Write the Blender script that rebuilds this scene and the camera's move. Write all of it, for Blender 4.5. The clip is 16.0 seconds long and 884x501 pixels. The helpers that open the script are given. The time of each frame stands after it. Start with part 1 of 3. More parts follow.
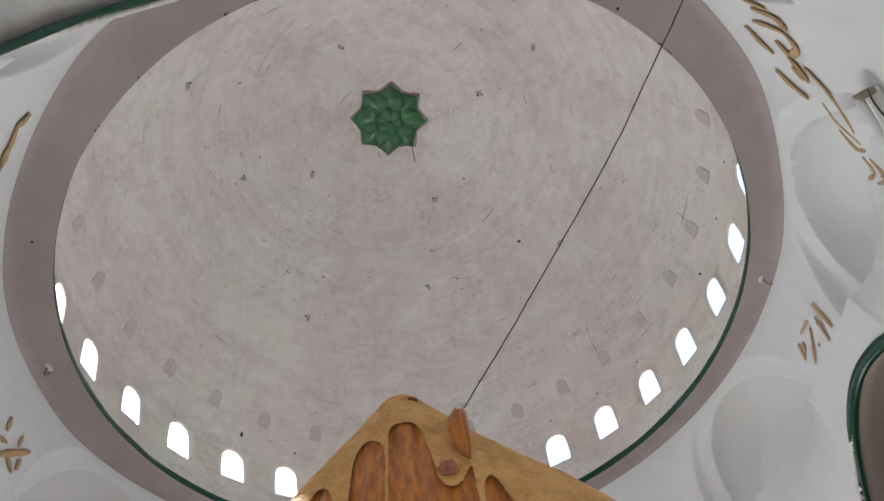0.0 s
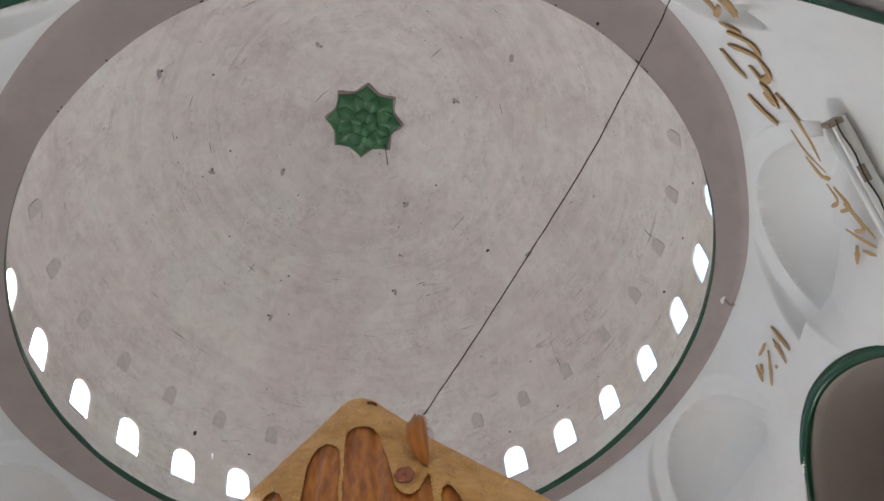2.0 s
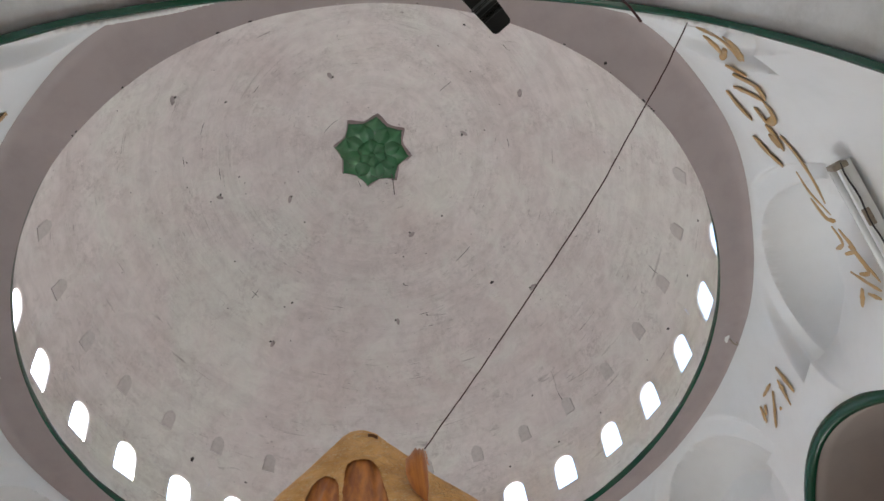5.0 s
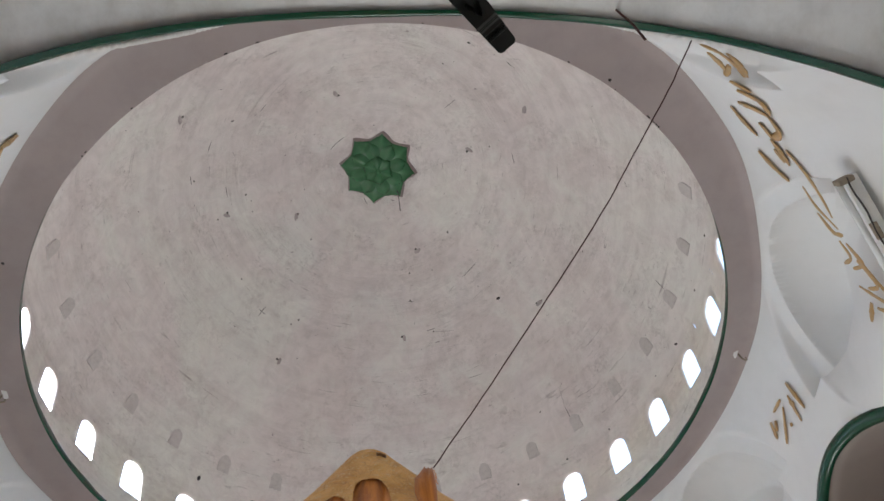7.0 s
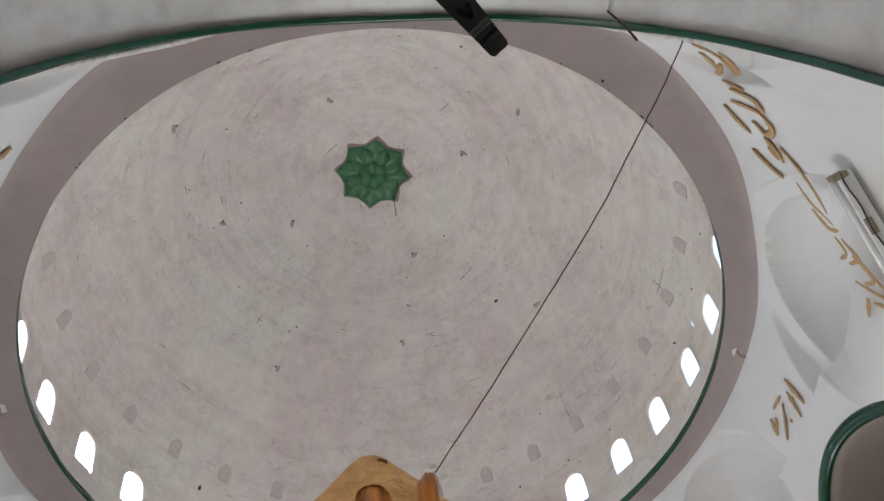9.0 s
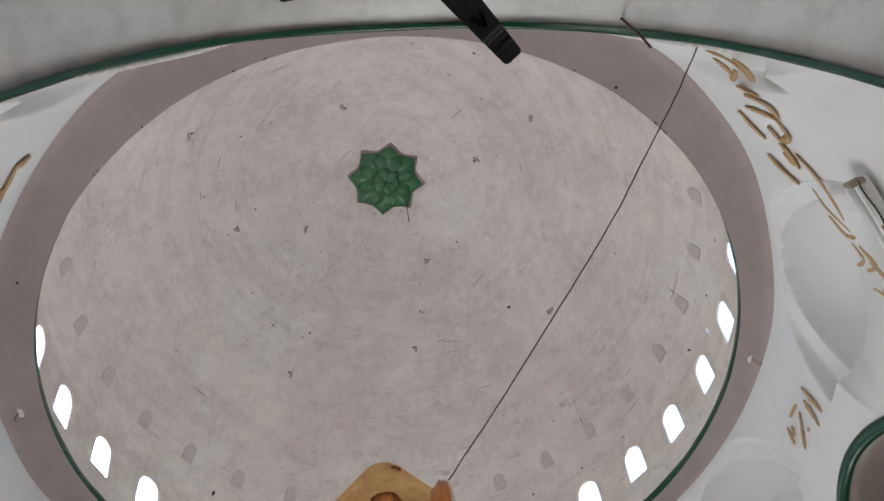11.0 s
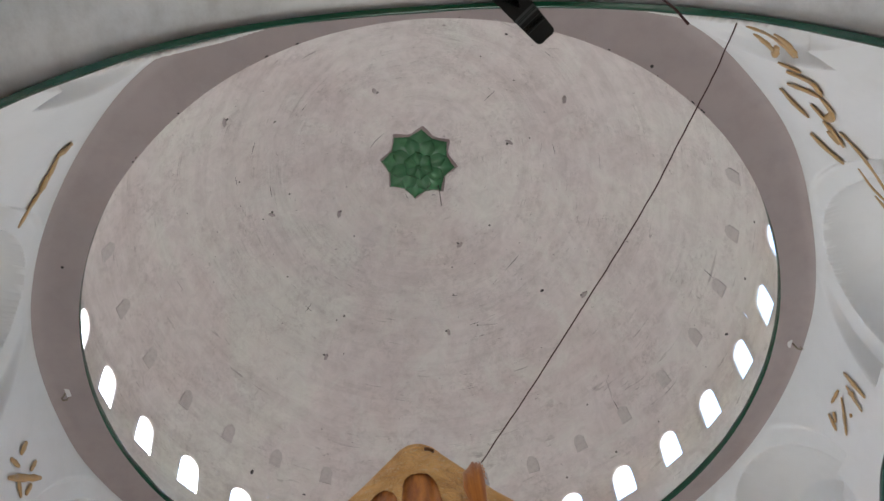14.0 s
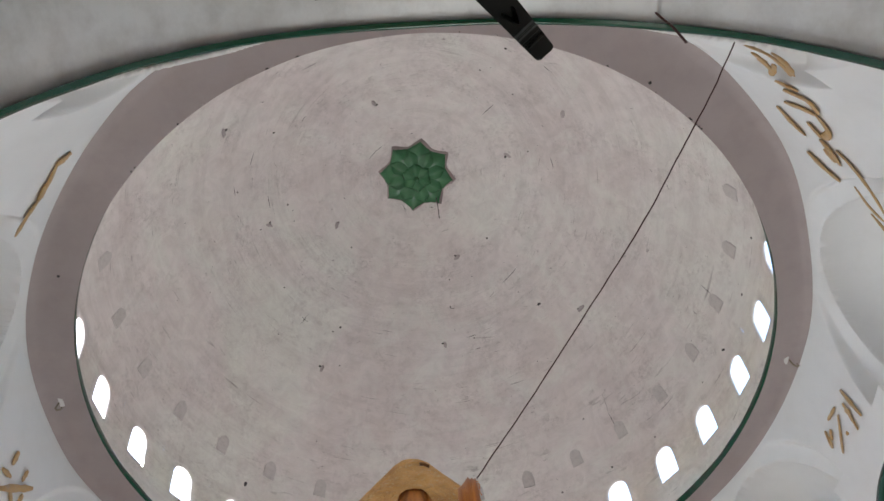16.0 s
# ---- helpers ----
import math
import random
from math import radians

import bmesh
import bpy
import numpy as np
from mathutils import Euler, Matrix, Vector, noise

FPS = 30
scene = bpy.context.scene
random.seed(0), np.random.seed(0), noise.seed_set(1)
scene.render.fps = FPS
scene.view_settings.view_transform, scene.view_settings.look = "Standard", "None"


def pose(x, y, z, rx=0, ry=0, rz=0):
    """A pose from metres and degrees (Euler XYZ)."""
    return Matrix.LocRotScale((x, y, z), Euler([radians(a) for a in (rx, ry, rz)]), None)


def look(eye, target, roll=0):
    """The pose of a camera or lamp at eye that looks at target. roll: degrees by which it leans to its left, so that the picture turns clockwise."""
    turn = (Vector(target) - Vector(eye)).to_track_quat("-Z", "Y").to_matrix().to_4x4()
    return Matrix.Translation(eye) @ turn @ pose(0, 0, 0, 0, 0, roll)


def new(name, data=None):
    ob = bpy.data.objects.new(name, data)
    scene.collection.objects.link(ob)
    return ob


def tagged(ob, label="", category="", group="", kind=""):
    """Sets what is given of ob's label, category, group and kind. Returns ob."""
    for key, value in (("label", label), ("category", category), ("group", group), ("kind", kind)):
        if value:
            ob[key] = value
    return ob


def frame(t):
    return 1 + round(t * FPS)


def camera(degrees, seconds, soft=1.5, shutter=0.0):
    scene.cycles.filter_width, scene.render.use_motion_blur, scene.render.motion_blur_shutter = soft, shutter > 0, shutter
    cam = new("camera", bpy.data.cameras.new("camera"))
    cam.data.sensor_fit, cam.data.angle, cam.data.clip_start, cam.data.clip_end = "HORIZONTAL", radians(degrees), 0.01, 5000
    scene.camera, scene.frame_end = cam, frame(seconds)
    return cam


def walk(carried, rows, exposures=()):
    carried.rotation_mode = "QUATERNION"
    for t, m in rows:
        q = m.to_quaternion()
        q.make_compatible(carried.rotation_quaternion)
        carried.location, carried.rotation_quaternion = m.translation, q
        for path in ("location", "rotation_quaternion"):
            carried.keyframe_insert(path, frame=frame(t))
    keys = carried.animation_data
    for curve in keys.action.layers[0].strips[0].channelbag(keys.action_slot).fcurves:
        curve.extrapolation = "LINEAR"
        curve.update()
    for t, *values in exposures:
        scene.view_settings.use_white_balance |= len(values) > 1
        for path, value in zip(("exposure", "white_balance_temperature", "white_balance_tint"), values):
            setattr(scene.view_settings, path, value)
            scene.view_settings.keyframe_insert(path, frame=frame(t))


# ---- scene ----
# Lengths in the plan are in rim radii: the dome's rim has radius 1 and lies at height 0.
U, RIM_Z = 2.0, 4.53


def P(x, y, z):
    return Vector((U * x, U * y, RIM_Z + U * z))


def polar(a, r, z):
    return P(r * math.cos(a), r * math.sin(a), z)


# ---- camera ----
EXPOSURE = 3.0
cam = camera(68.0, 16.0)
ROWS = [
    (0.0, 0.1635, -1.2511, -1.5232, 56.63, -13.55, 2.53),
    (0.5, 0.1643, -1.2472, -1.5220, 57.19, -13.49, 1.85),
    (1.0, 0.1640, -1.2429, -1.5143, 57.12, -14.63, -0.21),
    (1.5, 0.1628, -1.2401, -1.5119, 56.61, -14.67, -1.35),
    (2.0, 0.1623, -1.2385, -1.5134, 56.56, -14.82, -2.59),
    (2.5, 0.1634, -1.2392, -1.5135, 57.10, -14.77, -3.23),
    (3.0, 0.1622, -1.2413, -1.5137, 59.09, -14.87, -3.68),
    (3.5, 0.1611, -1.2440, -1.5133, 59.23, -14.65, -4.08),
    (4.0, 0.1617, -1.2457, -1.5139, 58.82, -13.84, -3.39),
    (6.5, 0.1613, -1.2490, -1.5151, 60.28, -14.05, -2.99),
    (7.0, 0.1594, -1.2511, -1.5152, 60.58, -13.92, -2.85),
    (7.5, 0.1589, -1.2511, -1.5151, 60.47, -14.76, -3.38),
    (8.0, 0.1591, -1.2500, -1.5152, 60.29, -15.83, -3.82),
    (8.5, 0.1592, -1.2509, -1.5149, 60.55, -16.00, -4.03),
    (9.0, 0.1590, -1.2520, -1.5150, 60.81, -15.78, -3.60),
    (11.5, 0.1582, -1.2556, -1.5152, 61.71, -12.66, -0.09),
    (12.0, 0.1591, -1.2561, -1.5143, 61.30, -10.79, 2.16),
    (12.5, 0.1589, -1.2558, -1.5145, 61.03, -9.94, 3.36),
    (13.0, 0.1592, -1.2546, -1.5140, 60.85, -9.44, 3.67),
    (13.5, 0.1582, -1.2538, -1.5153, 60.74, -9.39, 4.03),
    (14.0, 0.1589, -1.2538, -1.5142, 60.74, -8.70, 4.73),
    (14.5, 0.1586, -1.2548, -1.5139, 60.97, -8.06, 5.26),
    (15.0, 0.1584, -1.2547, -1.5141, 60.98, -7.36, 5.65),
    (15.5, 0.1589, -1.2561, -1.5126, 61.45, -8.66, 4.21),
    (16.0, 0.1593, -1.2569, -1.5125, 61.71, -8.78, 3.93),
]
walk(cam, [(t, pose(*P(x, y, z), 90 + el, 0, yaw) @ pose(0, 0, 0, 0, 0, roll)) for t, x, y, z, el, roll, yaw in ROWS],
     exposures=[(0.0, EXPOSURE, 6600, 7), (16.0, EXPOSURE, 6600, 7)])

# ---- light ----
world = bpy.data.worlds.new("world")
scene.world = world
world.use_nodes = True
wn = world.node_tree
sky = wn.nodes.new("ShaderNodeTexSky")
sky.sky_type, sky.sun_disc = "NISHITA", False
sky.sun_elevation, sky.sun_rotation = radians(55), radians(278)
sky.dust_density = 1.0
wn.links.new(sky.outputs[0], wn.nodes["Background"].inputs[0])
wn.nodes["Background"].inputs[1].default_value = 0.15
sun = new("sun", bpy.data.lights.new("sun", "SUN"))
sun.data.energy, sun.data.angle, sun.data.color = 4.0, radians(2), (1.0, 0.97, 0.93)
sun.matrix_world = look((-9.0, 1.3, 13.0), (0, 0, 0))


def fill_light(name, m, w, h, watts, color):
    lamp = new(name, bpy.data.lights.new(name, "AREA"))
    lamp.data.shape, lamp.data.size, lamp.data.size_y = "RECTANGLE", w, h
    lamp.data.energy, lamp.data.color = watts, color
    lamp.matrix_world = m
    return lamp


# ---- materials ----
def material(name, color, rough=0.8, metal=0.0, coat=0.0):
    m = bpy.data.materials.new(name)
    m.use_nodes = True
    b = m.node_tree.nodes["Principled BSDF"]
    b.inputs["Base Color"].default_value = (*color, 1)
    b.inputs["Roughness"].default_value = rough
    b.inputs["Metallic"].default_value = metal
    b.inputs["Coat Weight"].default_value = coat
    return m, m.node_tree, b


def coords(nt, scale=(1, 1, 1)):
    tc = nt.nodes.new("ShaderNodeTexCoord")
    mp = nt.nodes.new("ShaderNodeMapping")
    mp.inputs["Scale"].default_value = scale
    nt.links.new(tc.outputs["Object"], mp.inputs["Vector"])
    return mp.outputs["Vector"]


def noise_tex(nt, vec, scale, detail=4.0, rough=0.55, dist=0.0):
    n = nt.nodes.new("ShaderNodeTexNoise")
    n.inputs["Scale"].default_value = scale
    n.inputs["Detail"].default_value = detail
    n.inputs["Roughness"].default_value = rough
    n.inputs["Distortion"].default_value = dist
    nt.links.new(vec, n.inputs["Vector"])
    return n.outputs["Fac"]


def ramp(nt, fac, stops):
    r = nt.nodes.new("ShaderNodeValToRGB")
    for i, (pos, v) in enumerate(stops):
        e = r.color_ramp.elements[i] if i < 2 else r.color_ramp.elements.new(pos)
        e.position = pos
        e.color = (*((v,) * 3 if isinstance(v, (int, float)) else v), 1)
    nt.links.new(fac, r.inputs[0])
    return r.outputs[0]


def mix(nt, fac, a, b, mode="MIX"):
    m = nt.nodes.new("ShaderNodeMix")
    m.data_type, m.blend_type = "RGBA", mode
    for sock, v in ((m.inputs[0], fac), (m.inputs[6], a), (m.inputs[7], b)):
        if isinstance(v, (int, float)):
            sock.default_value = v
        elif isinstance(v, tuple):
            sock.default_value = (*v, 1)
        else:
            nt.links.new(v, sock)
    return m.outputs[2]


def bump(nt, b, height, strength=0.2, dist=0.01):
    n = nt.nodes.new("ShaderNodeBump")
    n.inputs["Strength"].default_value, n.inputs["Distance"].default_value = strength, dist
    nt.links.new(height, n.inputs["Height"])
    nt.links.new(n.outputs[0], b.inputs["Normal"])


def plaster(name, color, dark, rough=0.75, fine=9.0, relief=0.15, amount=0.5):
    m, nt, b = material(name, color, rough)
    v = coords(nt)
    big = ramp(nt, noise_tex(nt, v, 0.9, 5, 0.6, 0.4), [(0.38, 0.0), (0.68, 1.0)])
    small = ramp(nt, noise_tex(nt, v, fine, 6, 0.65), [(0.45, 0.0), (0.75, 1.0)])
    c = mix(nt, big, color, tuple(x * (1 - 0.12 * amount) for x in color))
    f = nt.nodes.new("ShaderNodeMath")
    f.operation = "MULTIPLY"
    f.inputs[1].default_value = 0.5 * amount
    nt.links.new(small, f.inputs[0])
    c = mix(nt, f.outputs[0], c, dark)
    nt.links.new(c, b.inputs["Base Color"])
    bump(nt, b, noise_tex(nt, v, fine * 2.5, 6, 0.6), relief, 0.006)
    return m


def dome_plaster():
    # lime plaster with rings from the trowel, smudges and soot
    m, nt, b = material("dome_plaster", (0.62, 0.57, 0.55), 0.27)
    v = coords(nt)
    base = ramp(nt, noise_tex(nt, v, 0.75, 6, 0.6, 0.8), [(0.36, (0.79, 0.78, 0.74)), (0.50, (0.78, 0.725, 0.71)), (0.64, (0.72, 0.65, 0.64))])
    # rings: radial distance from the axis
    sep = nt.nodes.new("ShaderNodeSeparateXYZ")
    nt.links.new(v, sep.inputs[0])
    hyp = nt.nodes.new("ShaderNodeVectorMath")
    hyp.operation = "LENGTH"
    comb = nt.nodes.new("ShaderNodeCombineXYZ")
    nt.links.new(sep.outputs[0], comb.inputs[0])
    nt.links.new(sep.outputs[1], comb.inputs[1])
    nt.links.new(comb.outputs[0], hyp.inputs[0])
    ang = nt.nodes.new("ShaderNodeMath")
    ang.operation = "ARCTAN2"
    nt.links.new(sep.outputs[1], ang.inputs[0])
    nt.links.new(sep.outputs[0], ang.inputs[1])
    pol = nt.nodes.new("ShaderNodeCombineXYZ")
    nt.links.new(hyp.outputs["Value"], pol.inputs[0])
    nt.links.new(ang.outputs[0], pol.inputs[1])
    nt.links.new(sep.outputs[2], pol.inputs[2])
    st = nt.nodes.new("ShaderNodeMapping")
    st.inputs["Scale"].default_value = (7.0, 0.9, 5.0)
    nt.links.new(pol.outputs[0], st.inputs[0])
    rings = noise_tex(nt, st.outputs[0], 1.6, 6, 0.65, 0.3)
    rc = ramp(nt, rings, [(0.46, 0.0), (0.70, 1.0)])
    c = mix(nt, math_mul(nt, rc, 0.27), base, (0.46, 0.41, 0.405))
    # pale scuffs along the rings
    lc = ramp(nt, noise_tex(nt, st.outputs[0], 3.0, 7, 0.75, 0.4), [(0.56, 0.0), (0.72, 1.0)])
    c = mix(nt, math_mul(nt, lc, 0.30), c, (0.80, 0.78, 0.74))
    # soot in cloudy patches, with a finer grain inside them
    cloud = ramp(nt, noise_tex(nt, v, 2.2, 5, 0.65, 0.8), [(0.42, 0.0), (0.66, 1.0)])
    grain = ramp(nt, noise_tex(nt, v, 17.0, 8, 0.75, 1.0), [(0.46, 0.0), (0.70, 1.0)])
    c = mix(nt, math_mul(nt, mix(nt, 1.0, cloud, grain, "MULTIPLY"), 0.62), c, (0.31, 0.265, 0.265))
    mott = ramp(nt, noise_tex(nt, v, 5.0, 6, 0.7, 1.2), [(0.40, 0.0), (0.66, 1.0)])
    c = mix(nt, math_mul(nt, mott, 0.30), c, (0.44, 0.385, 0.38))
    pale = ramp(nt, noise_tex(nt, v, 1.7, 6, 0.7, 1.5), [(0.50, 0.0), (0.70, 1.0)])
    c = mix(nt, math_mul(nt, pale, 0.50), c, (0.79, 0.80, 0.755))
    near = ramp(nt, hyp.outputs["Value"], [(0.0, 1.0), (0.62, 0.0)])
    blot = ramp(nt, noise_tex(nt, v, 9.0, 6, 0.7, 1.0), [(0.42, 0.0), (0.62, 1.0)])
    c = mix(nt, math_mul(nt, mix(nt, 1.0, near, blot, "MULTIPLY"), 0.6), c, (0.36, 0.30, 0.30))
    # short dark scratches, mostly along the rings
    ss = nt.nodes.new("ShaderNodeMapping")
    ss.inputs["Scale"].default_value = (26.0, 4.0, 14.0)
    nt.links.new(pol.outputs[0], ss.inputs[0])
    k = ramp(nt, noise_tex(nt, ss.outputs[0], 1.0, 4, 0.55, 2.0), [(0.645, 0.0), (0.70, 1.0)])
    c = mix(nt, math_mul(nt, mix(nt, 1.0, k, cloud, "MULTIPLY"), 0.75), c, (0.20, 0.17, 0.17))
    # fine arcs left by the trowel, and a close grain
    fs = nt.nodes.new("ShaderNodeMapping")
    fs.inputs["Scale"].default_value = (70.0, 3.0, 48.0)
    nt.links.new(pol.outputs[0], fs.inputs[0])
    arcs = ramp(nt, noise_tex(nt, fs.outputs[0], 1.0, 5, 0.65, 0.8), [(0.54, 0.0), (0.66, 1.0)])
    patch = ramp(nt, noise_tex(nt, v, 1.3, 4, 0.6, 0.6), [(0.46, 0.05), (0.66, 1.0)])
    high = ramp(nt, math_mul(nt, hyp.outputs["Value"], 0.4), [(0.58, 1.0), (0.84, 0.22)])
    patch = mix(nt, 1.0, patch, high, "MULTIPLY")
    c = mix(nt, math_mul(nt, mix(nt, 1.0, arcs, patch, "MULTIPLY"), 0.30), c, (0.30, 0.255, 0.255))
    dust = ramp(nt, noise_tex(nt, v, 55.0, 6, 0.75, 0.6), [(0.50, 0.0), (0.72, 1.0)])
    c = mix(nt, math_mul(nt, mix(nt, 1.0, dust, patch, "MULTIPLY"), 0.38), c, (0.26, 0.22, 0.22))
    k = ramp(nt, noise_tex(nt, v, 22.0, 2, 0.5, 1.0), [(0.735, 0.0), (0.77, 1.0)])
    c = mix(nt, math_mul(nt, k, 0.6), c, (0.18, 0.15, 0.15))
    nt.links.new(c, b.inputs["Base Color"])
    bump(nt, b, rings, 0.25, 0.02)
    return m


def math_mul(nt, a, k):
    f = nt.nodes.new("ShaderNodeMath")
    f.operation = "MULTIPLY"
    f.inputs[1].default_value = k
    nt.links.new(a, f.inputs[0])
    return f.outputs[0]


M_DOME = dome_plaster()
M_WALL = plaster("white_wall_paint", (0.79, 0.79, 0.785), (0.58, 0.575, 0.565), 0.55, 7, 0.12, 0.35)
M_VAULT = plaster("vault_plaster", (0.66, 0.67, 0.67), (0.36, 0.35, 0.335), 0.36, 8, 0.55, 1.1)
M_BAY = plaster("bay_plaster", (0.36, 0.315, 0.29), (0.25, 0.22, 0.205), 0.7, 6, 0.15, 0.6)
M_RING = plaster("mauve_paint", (0.41, 0.35, 0.342), (0.30, 0.25, 0.245), 0.6, 6, 0.18, 0.9)
M_PATCH = plaster("cement_patch", (0.57, 0.53, 0.52), (0.36, 0.33, 0.325), 0.85, 24, 0.5, 1.0)
M_GREEN = plaster("green_gloss_paint", (0.006, 0.060, 0.030), (0.003, 0.030, 0.015), 0.22, 25, 0.25, 0.8)
M_ROSE = plaster("green_rosette_paint", (0.042, 0.165, 0.068), (0.022, 0.088, 0.036), 0.2, 25, 0.15, 0.7)
M_SOIL_SHADE = plaster("soiled_shade_plaster", (0.32, 0.26, 0.255), (0.22, 0.18, 0.18), 0.8, 18, 0.4, 1.2)
M_GOLD = plaster("gold_paint", (0.54, 0.34, 0.145), (0.40, 0.32, 0.25), 0.5, 38, 0.5, 1.5)
M_BLACK = plaster("black_enamel", (0.008, 0.010, 0.0095), (0.014, 0.016, 0.015), 0.45, 30, 0.05, 0.5)
M_GREYPRINT = plaster("grey_print", (0.085, 0.092, 0.09), (0.03, 0.034, 0.033), 0.5, 220, 0.05, 1.2)
M_SMUDGE = material("grey_smudge", (0.42, 0.37, 0.365), 0.8)[0]
M_DARK = material("dark_iron", (0.03, 0.025, 0.025), 0.6)[0]
M_WIRE = material("dark_red_flex", (0.045, 0.010, 0.009), 0.8)[0]
M_TUBE = plaster("enamel_white", (0.72, 0.73, 0.70), (0.45, 0.42, 0.36), 0.35, 20, 0.1, 0.5)
M_GLASS = material("tube_glass", (0.80, 0.82, 0.82), 0.15)[0]
M_RUST = plaster("rusty_cap", (0.30, 0.25, 0.19), (0.14, 0.10, 0.06), 0.7, 40, 0.3, 1.0)
M_FLOOR = plaster("worn_carpet", (0.17, 0.10, 0.08), (0.09, 0.05, 0.04), 0.95, 14, 0.3, 0.8)


# ---- helpers for meshes ----
def mesh_object(name, bm, mat, parent=None, smooth=True, label=""):
    me = bpy.data.meshes.new(name)
    bm.normal_update()
    bm.to_mesh(me)
    bm.free()
    me.materials.append(mat)
    if smooth:
        me.shade_smooth()
    ob = new(name, me)
    if parent:
        ob.parent = parent
    if label:
        ob["label"] = label
    return ob


def part(name, bm, mat, parent, label="", smooth=True):
    return mesh_object(name, bm, mat, parent, smooth, label)


def empty(name, place):
    ob = new(name)
    ob.location = place
    return ob


def sheet(bm, rows, closed=False):
    """Quads between rows of points."""
    vs = [[bm.verts.new(p) for p in r] for r in rows]
    for a, b in zip(vs, vs[1:]):
        n = len(a)
        for i in range(n if closed else n - 1):
            j = (i + 1) % n
            bm.faces.new((a[i], a[j], b[j], b[i]))
    return vs


def tube(bm, pts, radius, sides=8, flat=1.0, up=Vector((0, 0, 1)), taper=None):
    """A round or flattened tube along points."""
    rings = []
    for i, p in enumerate(pts):
        d = (pts[min(i + 1, len(pts) - 1)] - pts[max(i - 1, 0)]).normalized()
        s = d.cross(up)
        if s.length < 1e-4:
            s = d.cross(Vector((1, 0, 0)))
        s.normalize()
        n = s.cross(d).normalized()
        r = radius * (taper(i / (len(pts) - 1)) if taper else 1)
        rings.append([p + s * r * math.cos(k * math.tau / sides) + n * r * flat * math.sin(k * math.tau / sides) for k in range(sides)])
    vs = sheet(bm, rings, closed=True)
    bm.faces.new(vs[0][::-1])
    bm.faces.new(vs[-1])
    bmesh.ops.recalc_face_normals(bm, faces=bm.faces[:])


def box(bm, m, sx, sy, sz, bevel=0.0):
    r = bmesh.ops.create_cube(bm, size=1.0, matrix=m @ Matrix.Diagonal((sx, sy, sz, 1)))
    if bevel:
        es = list({e for v in r["verts"] for e in v.link_edges})
        bmesh.ops.bevel(bm, geom=es, offset=bevel, segments=2, affect="EDGES", profile=0.6)


# ---- the shell: walls, bays, ring, dome ----
WALL_AZ = radians(10)          # the four walls face this way and every 90 degrees on
WALL_D = 1.085
ARCH_TOP, ARCH_SPRING = -0.385, -1.0
ARCH = {0: (0.47, -0.438, 1.8, 0.0), 1: (0.47, -0.438, 1.8, 0.0), 2: (0.47, -0.438, 1.8, 0.0), 3: (0.4875, ARCH_TOP, 2.4, 0.012)}   # half width, crown, fullness, shift
FLOOR = -RIM_Z / U


def smooth01(x):
    x = min(max(x, 0.0), 1.0)
    return x * x * (3 - 2 * x)


def wrap(a):
    return (a + math.pi) % math.tau - math.pi


RIM_AZ = [-180, -172, -160, -154, -146, -133, -124, -114, -106, -92, -60, -46, -36, -28, -22, -14, -6, 2, 9, 16, 28, 48, 60, 90, 150, 162, 171, 180]
RIM_OUT = [1.117, 1.113, 1.118, 1.119, 1.113, 1.109, 1.114, 1.126, 1.118, 1.09, 1.118, 1.141, 1.131, 1.128, 1.117, 1.101, 1.097, 1.097, 1.088, 1.082, 1.075, 1.066, 1.065, 1.075, 1.08, 1.092, 1.104, 1.117]


def rim_r(a):
    """The outer edge of the soffit ring, a rounded and uneven octagon."""
    d = math.degrees(wrap(a))
    return float(sum(np.interp((d + o + 180) % 360 - 180, RIM_AZ, RIM_OUT) for o in (-3, -1.5, 0, 1.5, 3)) / 5)


AZ = [WALL_AZ + k * math.pi / 2 for k in range(4)]       # right, far, left, near
RECESS_AZ = [radians(-11.5 + 45 * k) for k in range(8)]


def recess_depth(a, z):
    """Blind arches, one scooped inside the other, between the lettered panels."""
    da = min((wrap(a - c) for c in RECESS_AZ), key=abs)
    u = da * 1.12
    out = 0.0
    e1 = 1 - math.hypot(u / 0.322, (z + 0.36) / 0.375)
    if e1 > 0 and z > -0.307:
        out += (0.004 + 0.20 * max(0.0, -z - 0.03)) * smooth01((-z - 0.012) / 0.04) * smooth01(e1 / 0.04)
    e2 = 1 - math.hypot(u / 0.248, (z + 0.335) / 0.283)
    if e2 > 0:
        out += 0.14 * math.sqrt(min(1.0, e2 * 3.2)) * (1 - smooth01((-z - 0.06) / 0.44))
    return out


def wall_r(a, z):
    b = a - WALL_AZ
    c, s = abs(math.cos(b)), abs(math.sin(b))
    sq = WALL_D / (c ** 8 + s ** 8) ** 0.125
    k = smooth01(-z / 0.9)
    return rim_r(a) * (1 - k) + sq * k


def arch_inside(wall, u, z, grow=0.0):
    w, top, full, mid = ARCH[wall]
    w, top, u = w + grow, top + grow, u - mid
    if abs(u) >= w:
        return False
    if z <= ARCH_SPRING:
        return True
    return (abs(u) / w) ** full + (max(0, z - ARCH_SPRING) / (top - ARCH_SPRING)) ** full < 1


def arch_curve(wall, n=48, grow=0.0):
    """Points (u, z) of the arch from floor to floor."""
    w, top, full, mid = ARCH[wall]
    w, h = w + grow, top + grow - ARCH_SPRING
    pts = [(mid - w, FLOOR), (mid - w, -1.6)]
    for i in range(n + 1):
        f = math.pi * (1 - i / n)
        c, s = math.cos(f), math.sin(f)
